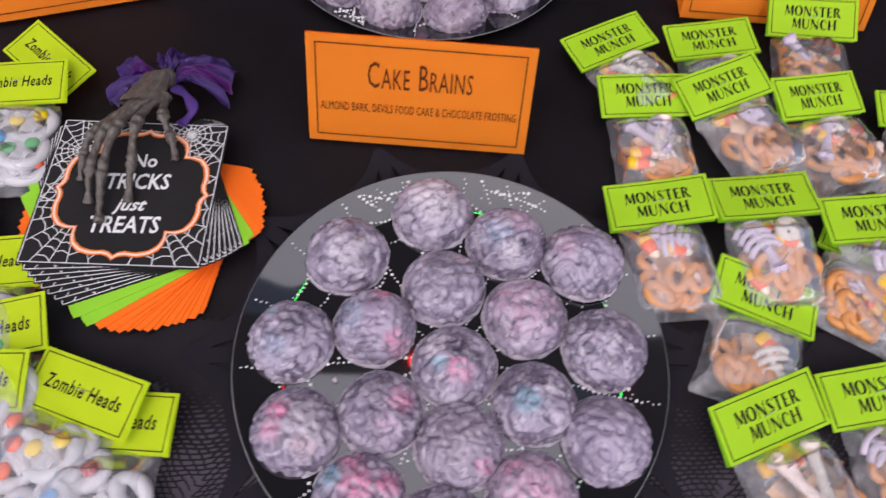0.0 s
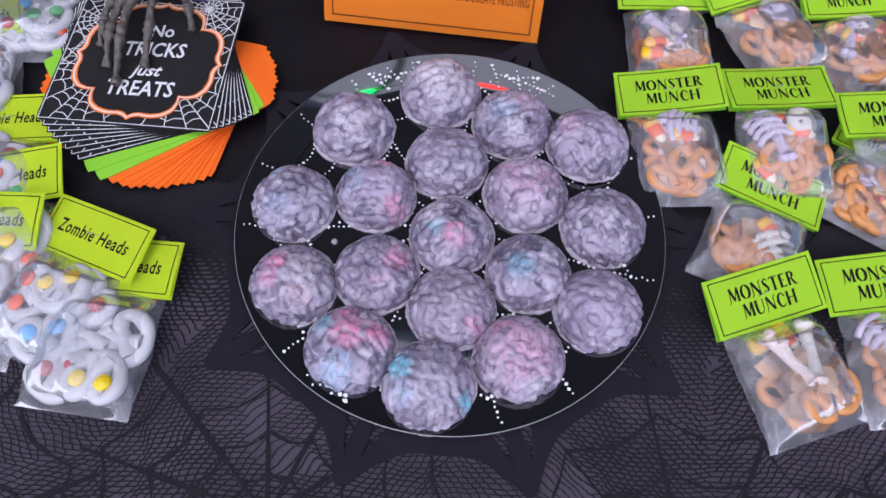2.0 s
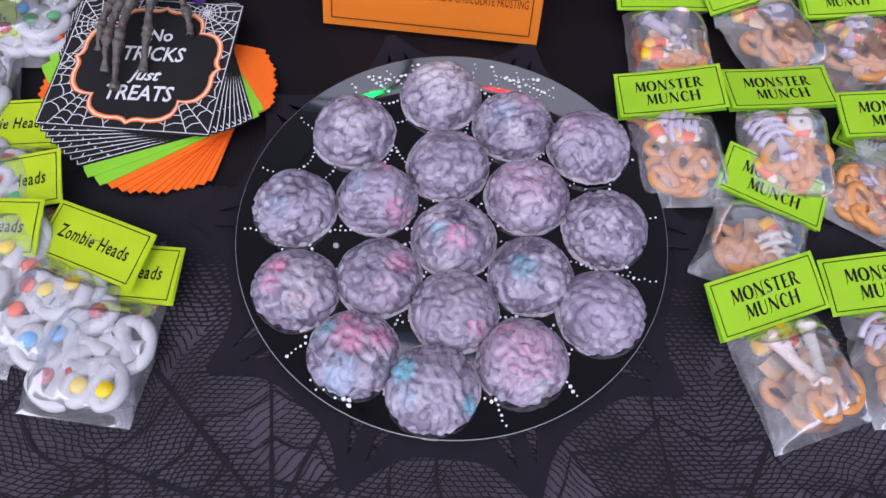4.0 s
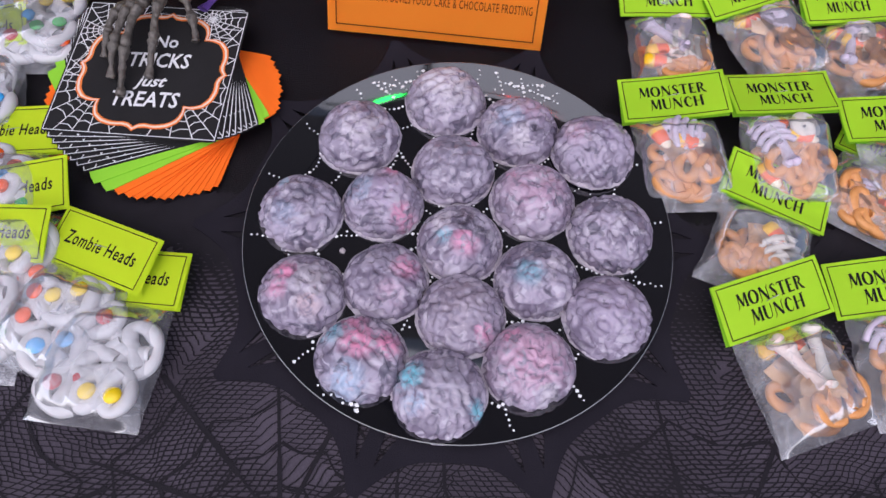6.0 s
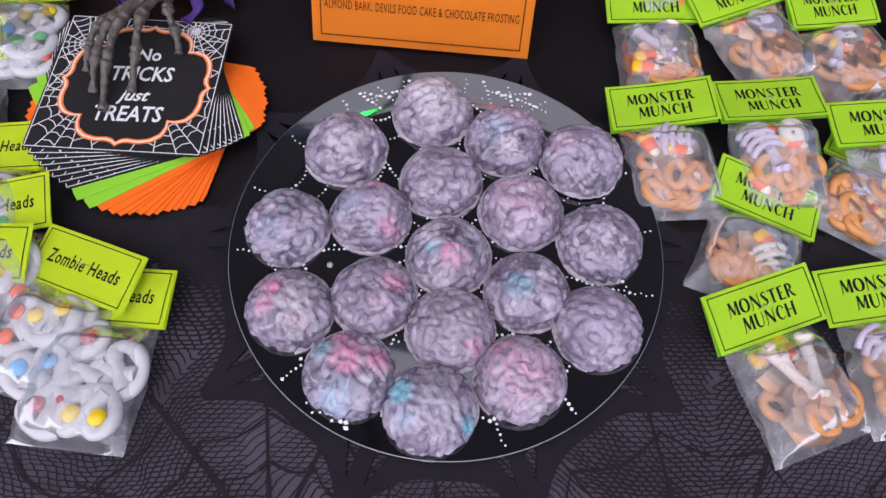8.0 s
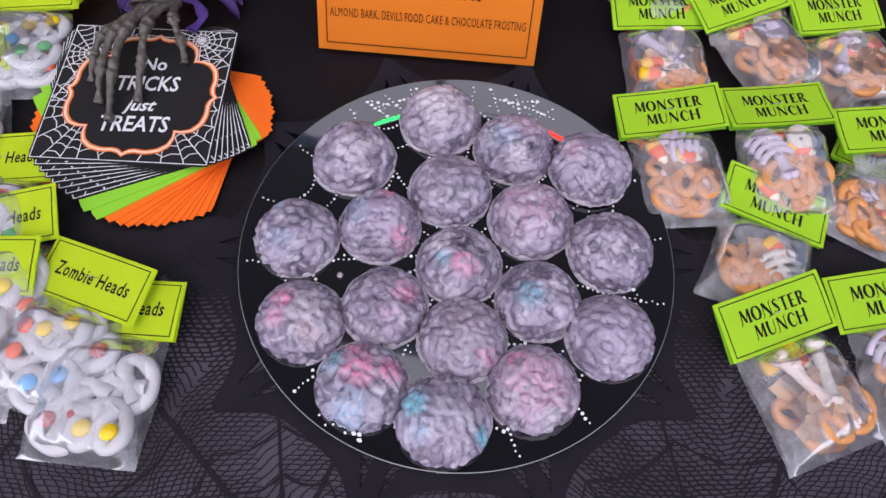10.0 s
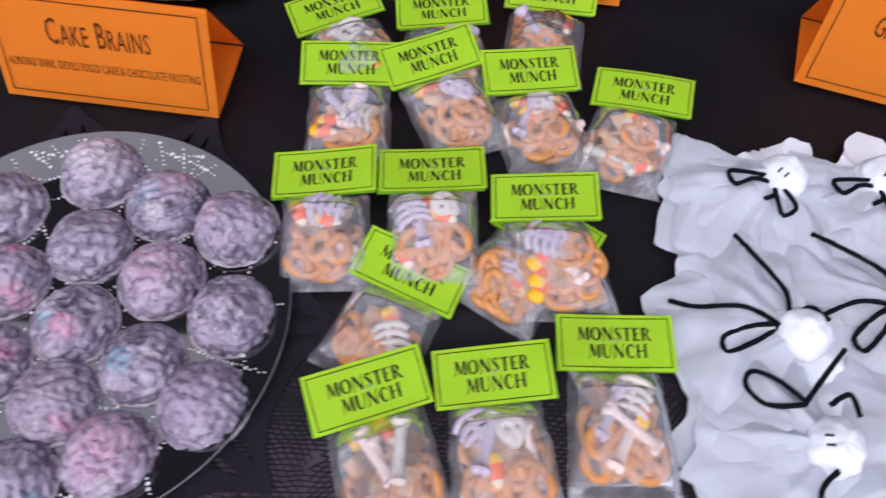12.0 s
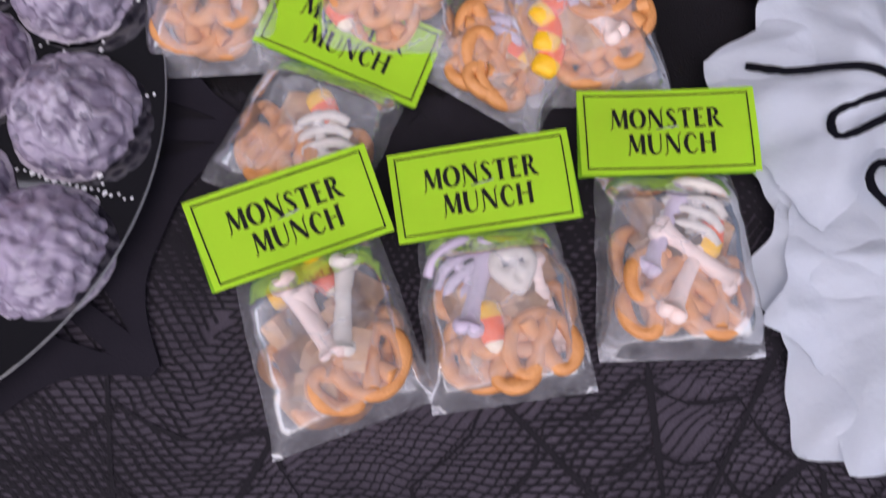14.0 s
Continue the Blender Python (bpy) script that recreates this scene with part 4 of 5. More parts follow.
def munch_bag(seed, x, y, z, rx, ry, rz, items=None, width=0.084, length=0.094, thick=0.026, note="of pretzels and candy", lean=None):
    b = root("treat_bag", pose(x, y, 0.004, 0, 0, rz), "plastic bag %s under a lime Monster Munch card" % note, "treat bag", "monster munch bags")
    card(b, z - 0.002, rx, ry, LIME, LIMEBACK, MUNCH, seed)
    low = z - LH / 2 * math.sin(radians(rx))
    off = -LH / 2 * math.cos(radians(rx))
    holder = pouch_at(b, off, low, width, length, thick, seed, lean)
    fill(b, holder, items or random_items(seed), seed, low)
    rnd = random.Random(seed + 7)
    bed = [("pretzel", u, v, rnd.uniform(0, 360), 0.05, rnd.uniform(-8, 8)) for u, v in ((0.2, 0.50), (0.8, 0.52), (0.5, 0.76))]
    bed += [("square", rnd.uniform(0.1, 0.9), rnd.uniform(0.30, 0.78), rnd.uniform(0, 90), 0.3, 0) for _ in range(3)]
    fill(b, holder, bed, seed + 9, low)
    return b


def pouch_at(b, off, low, width, length, thick, seed, lean=None):
    shift = Vector((0, off, 0))
    film = pouch(b, low, width, length, thick, seed, lean)
    ob = b.children[-1]
    ob.data.transform(Matrix.Translation(shift))

    def where(u, v):
        hi, lo = film(u, v)
        return hi + shift, lo + shift
    return where


BAG_A = [("pretzel", 0.62, 0.80, 200, 0.3, 20), ("pretzel", 0.55, 0.72, 40, 0.6, 55), ("pretzel", 0.80, 0.70, 10, 0.8, 0), ("bone_p", 0.40, 0.28, 18, 0.9, 0), ("bone_w", 0.70, 0.26, -20, 0.9, 0),
         ("corn", 0.52, 0.14, 60, 0.6, 0), ("corn", 0.60, 0.18, 20, 1.0, 0), ("corn", 0.32, 0.12, 100, 0.6, 0), ("square", 0.22, 0.58, 10, 0.8, 15), ("square", 0.40, 0.56, 50, 1.0, -20), ("square", 0.74, 0.44, 20, 0.9, 10),
         ("square", 0.30, 0.70, 70, 0.8, 0), ("square", 0.55, 0.58, 30, 0.9, 20), ("bone_p", 0.46, 0.46, 10, 0.6, 0), ("square", 0.15, 0.78, 20, 0.6, 10), ("square", 0.66, 0.60, 60, 1.0, -10), ("pretzel", 0.35, 0.80, 60, 0.2, 10), ("square", 0.9, 0.35, 40, 0.5, 0)]
BAG_C = [("pretzel", 0.25, 0.80, 30, 0.3, 0), ("pretzel", 0.50, 0.74, 110, 0.7, 60), ("pretzel", 0.76, 0.72, 180, 0.9, 0), ("skull_w", 0.64, 0.28, 8, 1.0, 0), ("bone_l", 0.32, 0.32, -22, 0.9, 0),
         ("corn", 0.36, 0.60, 5, 1.0, 0), ("corn", 0.62, 0.06, 90, 0.6, 0), ("square", 0.18, 0.48, 15, 0.8, 0), ("square", 0.72, 0.46, 45, 0.5, 0), ("ribs_l", 0.18, 0.24, 30, 0.5, 0),
         ("pretzel", 0.42, 0.86, 20, 0.4, 20), ("square", 0.88, 0.3, 30, 0.6, 10), ("square", 0.5, 0.5, 60, 0.5, 0), ("bone_p", 0.85, 0.5, 10, 0.5, 0)]
BAG_D = [("pretzel", 0.22, 0.78, 200, 0.6, 0), ("pretzel", 0.76, 0.80, 20, 0.8, 0), ("pretzel", 0.28, 0.62, 160, 0.8, 15), ("ribs_w", 0.64, 0.26, -20, 1.0, 0), ("bone_l", 0.36, 0.30, -30, 0.8, 0),
         ("corn", 0.72, 0.16, 10, 0.7, 0), ("corn", 0.76, 0.38, 160, 0.8, 0), ("square", 0.46, 0.40, 15, 1.0, 0), ("square", 0.28, 0.42, 40, 0.6, 0), ("bone_p", 0.50, 0.60, -30, 1.0, 0), ("square", 0.74, 0.55, 30, 0.6, 0), ("pretzel", 0.7, 0.6, 80, 0.5, 20), ("square", 0.18, 0.28, 30, 0.6, 10), ("bone_p", 0.6, 0.5, 50, 0.9, 0)]
munch_bag(101, 0.265, 0.169, 0.024, 18, 0, 21.9, BAG_A, note="of bones and pretzels")
munch_bag(102, 0.363, 0.190, 0.022, 8, -5, 9.5, BAG_C, note="of pretzels and skull")
munch_bag(103, 0.462, 0.225, 0.020, 4, -2, 3.0, BAG_D, length=0.103, note="of pretzels and ribs")
BAG_B = [("ribs_l", 0.55, 0.16, 80, 0.9, 0), ("skull_l", 0.35, 0.18, 20, 0.7, 0), ("corn", 0.14, 0.30, 20, 0.9, 0), ("corn", 0.55, 0.36, 70, 0.9, 0), ("square", 0.28, 0.42, 30, 0.9, 10), ("square", 0.78, 0.40, 10, 0.9, 0), ("square", 0.5, 0.44, 55, 0.6, 0),
         ("pretzel", 0.58, 0.64, 170, 1.0, 0), ("pretzel", 0.25, 0.72, 40, 0.5, 10), ("pretzel", 0.45, 0.77, 10, 0.3, 10), ("bone_p", 0.58, 0.56, 60, 0.5, 0)]
BAG_E = [("corn", 0.36, 0.10, 120, 0.8, 0), ("skull_w", 0.66, 0.16, 60, 0.9, 0), ("corn", 0.66, 0.32, 60, 0.8, 0), ("ribs_l", 0.16, 0.24, 20, 0.7, 0), ("bone_l", 0.30, 0.28, 10, 0.8, 0), ("square", 0.48, 0.36, 30, 0.6, 0),
         ("pretzel", 0.34, 0.62, 150, 0.9, 0), ("pretzel", 0.74, 0.58, 200, 0.9, 0), ("corn", 0.12, 0.70, 20, 0.8, 0), ("pretzel", 0.5, 0.75, 20, 0.4, 10), ("square", 0.55, 0.5, 10, 0.4, 0)]
BAG_F = [("ribs_l", 0.32, 0.16, 70, 0.9, 0), ("skull_l", 0.52, 0.22, -20, 0.6, 0), ("square", 0.72, 0.06, 10, 0.8, 0), ("pretzel", 0.70, 0.36, 20, 0.8, 0), ("pretzel", 0.84, 0.50, 80, 0.9, 0), ("pretzel", 0.66, 0.66, 160, 0.7, 0),
         ("corn", 0.22, 0.46, 130, 1.0, 0), ("corn", 0.14, 0.60, 160, 1.0, 0), ("corn", 0.10, 0.74, 150, 0.9, 0), ("square", 0.48, 0.62, 20, 1.0, 0), ("square", 0.36, 0.56, 60, 0.9, 10), ("bone_p", 0.52, 0.48, 40, 0.8, 0), ("pretzel", 0.44, 0.77, 60, 0.3, 0)]
BAG_G = [("square", 0.30, 0.30, 30, 0.8, 10), ("corn", 0.50, 0.20, 80, 0.7, 0), ("bone_p", 0.68, 0.18, 60, 0.6, 0), ("pretzel", 0.62, 0.40, 50, 0.9, 0), ("square", 0.22, 0.48, 50, 0.9, 0), ("square", 0.45, 0.44, 20, 0.9, 0), ("pretzel", 0.40, 0.62, 100, 0.8, 0),
         ("pretzel", 0.75, 0.60, 10, 0.7, 0), ("corn", 0.74, 0.80, 95, 0.9, 0), ("bone_w", 0.30, 0.74, 70, 0.8, 0), ("square", 0.55, 0.74, 10, 0.7, 0)]
BAG_H = [("bone_l", 0.35, 0.18, 40, 0.8, 0), ("skull_l", 0.62, 0.16, 10, 0.8, 0), ("bone_p", 0.58, 0.32, -20, 0.8, 0), ("ribs_w", 0.66, 0.48, 80, 0.9, 0), ("corn", 0.22, 0.56, 100, 1.0, 0), ("corn", 0.16, 0.70, 80, 0.9, 0), ("pretzel", 0.72, 0.70, 30, 0.7, 0), ("pretzel", 0.40, 0.74, 100, 0.6, 0), ("square", 0.34, 0.42, 20, 0.6, 0)]
BAG_I = [("corn", 0.24, 0.18, 70, 0.9, 0), ("corn", 0.40, 0.14, 100, 0.8, 0), ("skull_l", 0.62, 0.14, 20, 0.9, 0), ("square", 0.24, 0.34, 60, 0.9, 0), ("square", 0.40, 0.36, 20, 0.9, 10), ("skull_l", 0.74, 0.30, 10, 0.7, 0), ("pretzel", 0.45, 0.60, 150, 0.9, 0), ("pretzel", 0.70, 0.58, 40, 0.9, 0), ("pretzel", 0.30, 0.72, 10, 0.5, 0), ("pretzel", 0.6, 0.76, 70, 0.4, 0)]
BAG_J = [("corn", 0.30, 0.16, 60, 0.8, 0), ("skull_w", 0.60, 0.16, 10, 0.9, 0), ("corn", 0.86, 0.32, 20, 0.8, 0), ("bone_l", 0.28, 0.34, -30, 0.8, 0), ("corn", 0.36, 0.38, 40, 0.7, 0), ("pretzel", 0.52, 0.56, 170, 1.0, 0), ("pretzel", 0.68, 0.70, 30, 0.7, 0), ("pretzel", 0.34, 0.74, 80, 0.6, 0), ("square", 0.22, 0.54, 30, 0.6, 0), ("bone_p", 0.72, 0.46, 60, 0.8, 0)]
BAG_K = [("ribs_w", 0.55, 0.14, 10, 0.9, 0), ("bone_w", 0.42, 0.18, 30, 0.8, 0), ("corn", 0.24, 0.16, 40, 0.8, 0), ("corn", 0.80, 0.16, 20, 0.8, 0), ("pretzel", 0.4, 0.55, 20, 0.7, 0), ("pretzel", 0.65, 0.65, 100, 0.7, 0)]
BAG_M = [("bone_l", 0.26, 0.18, 40, 0.8, 0), ("chip", 0.58, 0.18, 0, 0.9, 0), ("chip", 0.50, 0.24, 0, 0.9, 0), ("chip", 0.66, 0.26, 0, 0.9, 0), ("corn", 0.84, 0.28, 10, 0.8, 0), ("pretzel", 0.4, 0.6, 20, 0.7, 0), ("pretzel", 0.65, 0.65, 100, 0.7, 0), ("square", 0.4, 0.36, 20, 0.8, 0)]
for k, (row, items, lean) in enumerate((((0.203, 0.364, 0.028, 4, -8, 5.5), BAG_B, 0.05), ((0.300, 0.371, 0.034, -4, -2, 6), BAG_E, -0.03), ((0.402, 0.352, 0.033, 2, -6, 3), BAG_F, 0.28),
                                       ((0.499, 0.485, 0.027, 0, -5, -10), BAG_G, -0.12), ((0.208, 0.493, 0.028, 12, 1, 5), BAG_H, 0.0), ((0.287, 0.504, 0.033, 13, -5, 22.5), BAG_I, 0.15),
                                       ((0.387, 0.500, 0.028, 16, 3, 12), BAG_J, 0.05), ((0.181, 0.571, 0.024, 4, -4, 25.7), BAG_K, 0.1), ((0.293, 0.581, 0.022, 4, -4, 7.2), None, 0.05), ((0.409, 0.610, 0.030, 22, -3, -6), BAG_M, 0.0))):
    munch_bag(110 + k, *row, items, length=0.090, lean=lean)
munch_bag(130, 0.289, 0.276, 0.018, 6, 8, -19.0, [("pretzel", 0.30, 0.70, 20, 0.5, 0), ("pretzel", 0.42, 0.74, 200, 0.7, 10), ("ribs_w", 0.70, 0.55, 30, 0.9, 0), ("square", 0.4, 0.4, 10, 0.8, 0), ("corn", 0.62, 0.36, 50, 0.8, 0)], length=0.085, note="lying askew")
munch_bag(131, 0.408, 0.333, 0.010, 2, 0, -30.0, None, length=0.085, thick=0.015, note="half hidden")


def zombie_bag(seed, x, y, z, rx, ry, rz, items, length=0.100, thick=0.027):
    b = root("treat_bag", pose(x, y, 0.004, 0, 0, rz), "plastic bag of white pretzels under yellow Zombie Heads card", "treat bag", "zombie heads bags")
    card(b, z - 0.002, rx, ry, YELLOW, YELLOW, ZOMBIE, seed)
    where = pouch_at(b, -LH / 2 * math.cos(radians(rx)), z - LH / 2 * math.sin(radians(rx)), 0.086, length, thick, seed)
    rnd = random.Random(seed)
    for u, v, spin, lift, eye in items:
        u, v = 0.5 + (u - 0.5) * 0.76, min(v, 0.74)
        hi, lo = where(u, v)
        p = lo.lerp(hi, 0.2 + 0.4 * lift)
        p.z = max(min(p.z, hi.z - 0.0085), 0.0065)
        pz = link_mesh("coated_pretzel", ZPRETZEL, b, pose(p.x, p.y, p.z, rnd.uniform(-12, 12), rnd.uniform(-12, 12), spin))
        for sx in (-1, 1) if eye else ():
            link_mesh("candy_eye", EYEMESH[eye], pz, pose(sx * 0.0100, 0.0042, 0.0058, 0, 0, 0), eye + " candy eye")
    return b


def zombie_items(seed):
    rnd = random.Random(seed)
    cols = ["yellow", "blue", "red", "orange", "green"]
    return [(0.28, 0.78, rnd.uniform(-40, 40), 0.4, rnd.choice(cols)), (0.72, 0.80, rnd.uniform(140, 220), 0.4, rnd.choice(cols)), (0.50, 0.55, rnd.uniform(-40, 40), 0.9, rnd.choice(cols)),
            (0.24, 0.42, rnd.uniform(-40, 40), 0.6, rnd.choice(cols)), (0.76, 0.45, rnd.uniform(-40, 40), 0.6, rnd.choice(cols)), (0.5, 0.25, rnd.uniform(-40, 40), 0.5, rnd.choice(cols))]


zombie_bag(201, -0.273, 0.177, 0.024, 10, -6, -19.5, [(0.56, 0.32, 35, 0.9, "yellow"), (0.20, 0.46, 100, 0.5, "orange"), (0.90, 0.30, -30, 0.4, "red"), (0.74, 0.74, 40, 0.9, "blue")], 0.090)
zombie_bag(202, -0.248, 0.158, 0.014, 5, -6, -4.0, [(0.74, 0.76, 178, 0.9, "yellow"), (0.88, 0.42, 60, 0.5, None), (0.50, 0.46, 100, 0.4, None), (0.30, 0.80, 20, 0.5, "red")], 0.101)
zombie_bag(203, -0.363, 0.184, 0.026, 14, -6, 0.0, [(0.80, 0.72, 20, 0.7, "green"), (0.70, 0.35, 70, 0.8, "red"), (0.3, 0.6, 0, 0.6, "blue"), (0.3, 0.3, 0, 0.6, "green")])
zombie_bag(204, -0.361, 0.226, 0.022, 14, -8, 11.0, zombie_items(4), 0.08)
zombie_bag(205, -0.386, 0.290, 0.016, 8, -4, 5.0, zombie_items(5), 0.08)
zombie_bag(206, -0.453, 0.394, 0.022, 9, -8, 15.0, [(0.80, 0.75, 10, 0.8, "blue"), (0.75, 0.40, 60, 0.7, "yellow"), (0.3, 0.5, 0, 0.6, "red"), (0.3, 0.8, 0, 0.6, "blue")])
zombie_bag(207, -0.396, 0.520, 0.018, 10, 2, -40.6, zombie_items(7)[:3], 0.08, 0.012)
zombie_bag(208, -0.412, 0.481, 0.027, 10, -4, 3.8, [(0.82, 0.30, 20, 0.7, "yellow"), (0.78, 0.62, 20, 0.9, "green"), (0.82, 0.9, -20, 0.4, "orange"), (0.3, 0.5, 0, 0.6, "blue"), (0.4, 0.8, 0, 0.6, "red")])


# ---- napkins, claw and bow ----
NAP = 0.155


def napkin_mesh(material, name):
    """A folded paper napkin with a pinked edge."""
    bm = bmesh.new()
    edge, teeth = [], 26
    for sx, sy, dx, dy in ((-1, -1, 1, 0), (1, -1, 0, 1), (1, 1, -1, 0), (-1, 1, 0, -1)):
        for k in range(teeth * 2):
            t = k / (teeth * 2) * 2
            wob = 0.00012 * (1 if k % 2 else -1)
            x, y = sx + dx * t, sy + dy * t
            c = 0.93
            if abs(x) > c and abs(y) > c:
                f = (c + (1 - c) * 0.72) / max(abs(x), abs(y))
                x, y = x * (0.5 + 0.5 * f), y * (0.5 + 0.5 * f)
            edge.append((x * NAP / 2 + dy * wob, y * NAP / 2 - dx * wob))
    top = [bm.verts.new((x, y, 0.0009)) for x, y in edge]
    low = [bm.verts.new((x, y, 0.0001)) for x, y in edge]
    it = [bm.verts.new((x * 0.96, y * 0.96, 0.0010)) for x, y in edge]
    c, n = bm.verts.new((0, 0, 0.0010)), len(edge)
    d = bm.verts.new((0, 0, 0.0001))
    for i in range(n):
        j = (i + 1) % n
        bm.faces.new((low[i], low[j], top[j], top[i]))
        bm.faces.new((top[i], top[j], it[j], it[i]))
        bm.faces.new((it[i], it[j], c))
        bm.faces.new((low[j], low[i], d))
    return mesh_of(name, bm, material, False)


def web_print():
    """White cobwebs printed from the corners over the napkin."""
    bm = bmesh.new()
    h = NAP / 2 - 0.002
    z = 0.0012
    for ox, oy, reach, x0, x1, count in ((-0.053, 0.042, 0.062, -h, h, 15), (0.044, 0.064, 0.060, -h, h, 15), (-0.036, -0.024, 0.12, -h, 0.004, 19), (0.032, -0.026, 0.12, 0.004, h, 19)):
        o = Vector((ox, oy))
        spokes = []
        for k in range(count):
            a = 6.2832 * k / count + 0.15 + 0.06 * math.sin(k * 5 + ox * 60)
            d = Vector((math.cos(a), math.sin(a)))
            t = reach
            for comp, lo, hi in ((0, x0, x1), (1, -h, h)):
                if abs(d[comp]) > 1e-4:
                    t = min(t, ((hi if d[comp] > 0 else lo) - o[comp]) / d[comp])
            spokes.append((d, t))
            if t > 0.003:
                strip(bm, o, o + d * t, 0.00085, z)
        for i in range(count):
            (d0, t0), (d1, t1) = spokes[i], spokes[(i + 1) % count]
            for r in (0.004, 0.008, 0.013, 0.019, 0.026, 0.034, 0.043, 0.053, 0.063, 0.074, 0.086, 0.099):
                r *= 1 + 0.04 * math.sin(i * 2.4)
                if r < t0 and r < t1:
                    mid = (d0 + d1) * 0.5 * r * 0.95
                    strip(bm, o + d0 * r, o + mid, 0.00085, z)
                    strip(bm, o + mid, o + d1 * r, 0.00085, z)
    e = h + 0.0012
    for a, b in (((-e, -e), (e, -e)), ((e, -e), (e, e)), ((e, e), (-e, e)), ((-e, e), (-e, -e))):
        strip(bm, Vector(a) * 0.985, Vector(b) * 0.985, 0.0008, z)
    return mesh_of("printed_web", bm, PRINTWHITE, False)


NAP_BLACK, NAP_ORANGE, NAP_GREEN, NAP_WEB = napkin_mesh(NAPBLACK, "napkin"), napkin_mesh(NAPORANGE, "napkin"), napkin_mesh(NAPGREEN, "napkin"), web_print()


def medallion(scale, z):
    """Outline of the scalloped plaque on the napkin."""
    pts = []
    keys = ((0.0, 0.0575), (0.10, 0.0630), (0.24, 0.0680), (0.42, 0.0695), (0.62, 0.0680), (0.80, 0.0650), (0.92, 0.0655), (1.0, 0.0690))
    for k in range(160):
        a = 6.2832 * k / 160
        s = abs(2 * ((k / 40) % 1.0) - 1)
        for (s0, r0), (s1, r1) in zip(keys, keys[1:]):
            if s0 <= s <= s1:
                r = r0 + (r1 - r0) * (s - s0) / (s1 - s0)
        pts.append((r * scale * math.cos(a), r * scale * math.sin(a) * 1.02, z))
    return pts


def ring(bm, outer, inner, z):
    A, B = [bm.verts.new((x, y, z)) for x, y, _ in outer], [bm.verts.new((x, y, z)) for x, y, _ in inner]
    for i in range(len(A)):
        j = (i + 1) % len(A)
        bm.faces.new((A[i], A[j], B[j], B[i]))


def napkin(x, y, z, spin, me, label, printed, group):
    ob = link_mesh("paper_napkin", me, None, pose(x, y, z, 0, 0, spin))
    if printed:
        link_mesh("printed_web", NAP_WEB, ob, None, "white printed cobweb")
    return tagged(ob, label, "napkin", group)


z = 0.0015
for k in range(12):
    napkin(-0.2660 + 0.001 * math.sin(k * 2.1), 0.3405 + 0.001 * math.cos(k * 1.7), z, 82 - 3.9 * k, NAP_ORANGE, "orange paper napkin with a pinked edge, fanned in the stack", False, "orange napkins")
    z += 0.0011
for spin in (36, 29.5):
    napkin(-0.2715, 0.3425 + 0.004 * (spin < 30), z, spin, NAP_GREEN, "lime green paper napkin, fanned in the stack", False, "green napkins")
    z += 0.0011
for k in range(7):
    napkin(-0.272 - 0.0010 * k, 0.3525 + 0.0016 * k, z, 23.3 - 3.3 * k, NAP_BLACK, "black cobweb paper napkin, fanned in the stack", True, "cobweb napkins")
    z += 0.0011
top = napkin(-0.279, 0.3635, z, -0.5, NAP_BLACK, "black cobweb napkin lettered No Tricks just Treats on the stack", True, "cobweb napkins")
NZ = z + 0.0016
bm = bmesh.new()
verts = [bm.verts.new((x, y, 0.0015)) for x, y, _ in medallion(1.0, 0)]
bm.faces.new(verts)
SET = pose(0.0035, -0.0018, 0, 0, 0, -1.5)
part("plaque", bm, NAPBLACK, top, m=SET, smooth=False)
bm = bmesh.new()
ring(bm, medallion(1.0, 0), medallion(0.925, 0), 0.0018)
part("plaque_border", bm, PRINTORANGE, top, "orange scalloped border", m=SET, smooth=False)
bm = bmesh.new()
ring(bm, medallion(0.980, 0), medallion(0.950, 0), 0.0021)
part("border_highlight", bm, PRINTCREAM, top, m=SET, smooth=False)
for body, dx, dy, size, st, sl in (("No", 0.008, 0.031, 0.020, 0.85, 0.0), ("TRICKS", 0.006, 0.008, 0.0235, 0.74, 0.1), ("just", 0.0045, -0.0165, 0.0180, 0.95, 0.35), ("TREATS", 0.004, -0.0375, 0.0235, 0.76, 0.1)):
    link_mesh("lettering", text_mesh(body, size, PRINTWHITE, st, 1.0, 0.0004, sl), top, pose(dx, dy, 0.0019, 0, 0, 1.5), "white lettering")

# weathered claw that weighs the napkins down
claw = root("skeleton_claw", pose(0, 0, 0), "weathered grey resin skeleton claw lying on the napkins", "decoration")


def weathered(bm):
    for v in bm.verts:
        v.co += Vector((noise.noise(v.co * 200), noise.noise(v.co * 200 + Vector((5, 0, 0))), noise.noise(v.co * 200 + Vector((0, 5, 0))))) * 0.0013
    return bm


def digit(pts, r):
    """A row of bones with thick joints."""
    pts = [Vector(p) for p in pts]
    n = len(pts) - 1
    bm = bmesh.new()
    tube(bm, spline(pts, 22), lambda q: r * (1.0 - 0.35 * q) * (0.74 + 0.62 * abs(math.cos(math.pi * q * n)) ** 5 - 0.42 * abs(math.cos(math.pi * q * n)) ** 60), 12)
    part("bone_digit", weathered(bm), CLAW, claw)


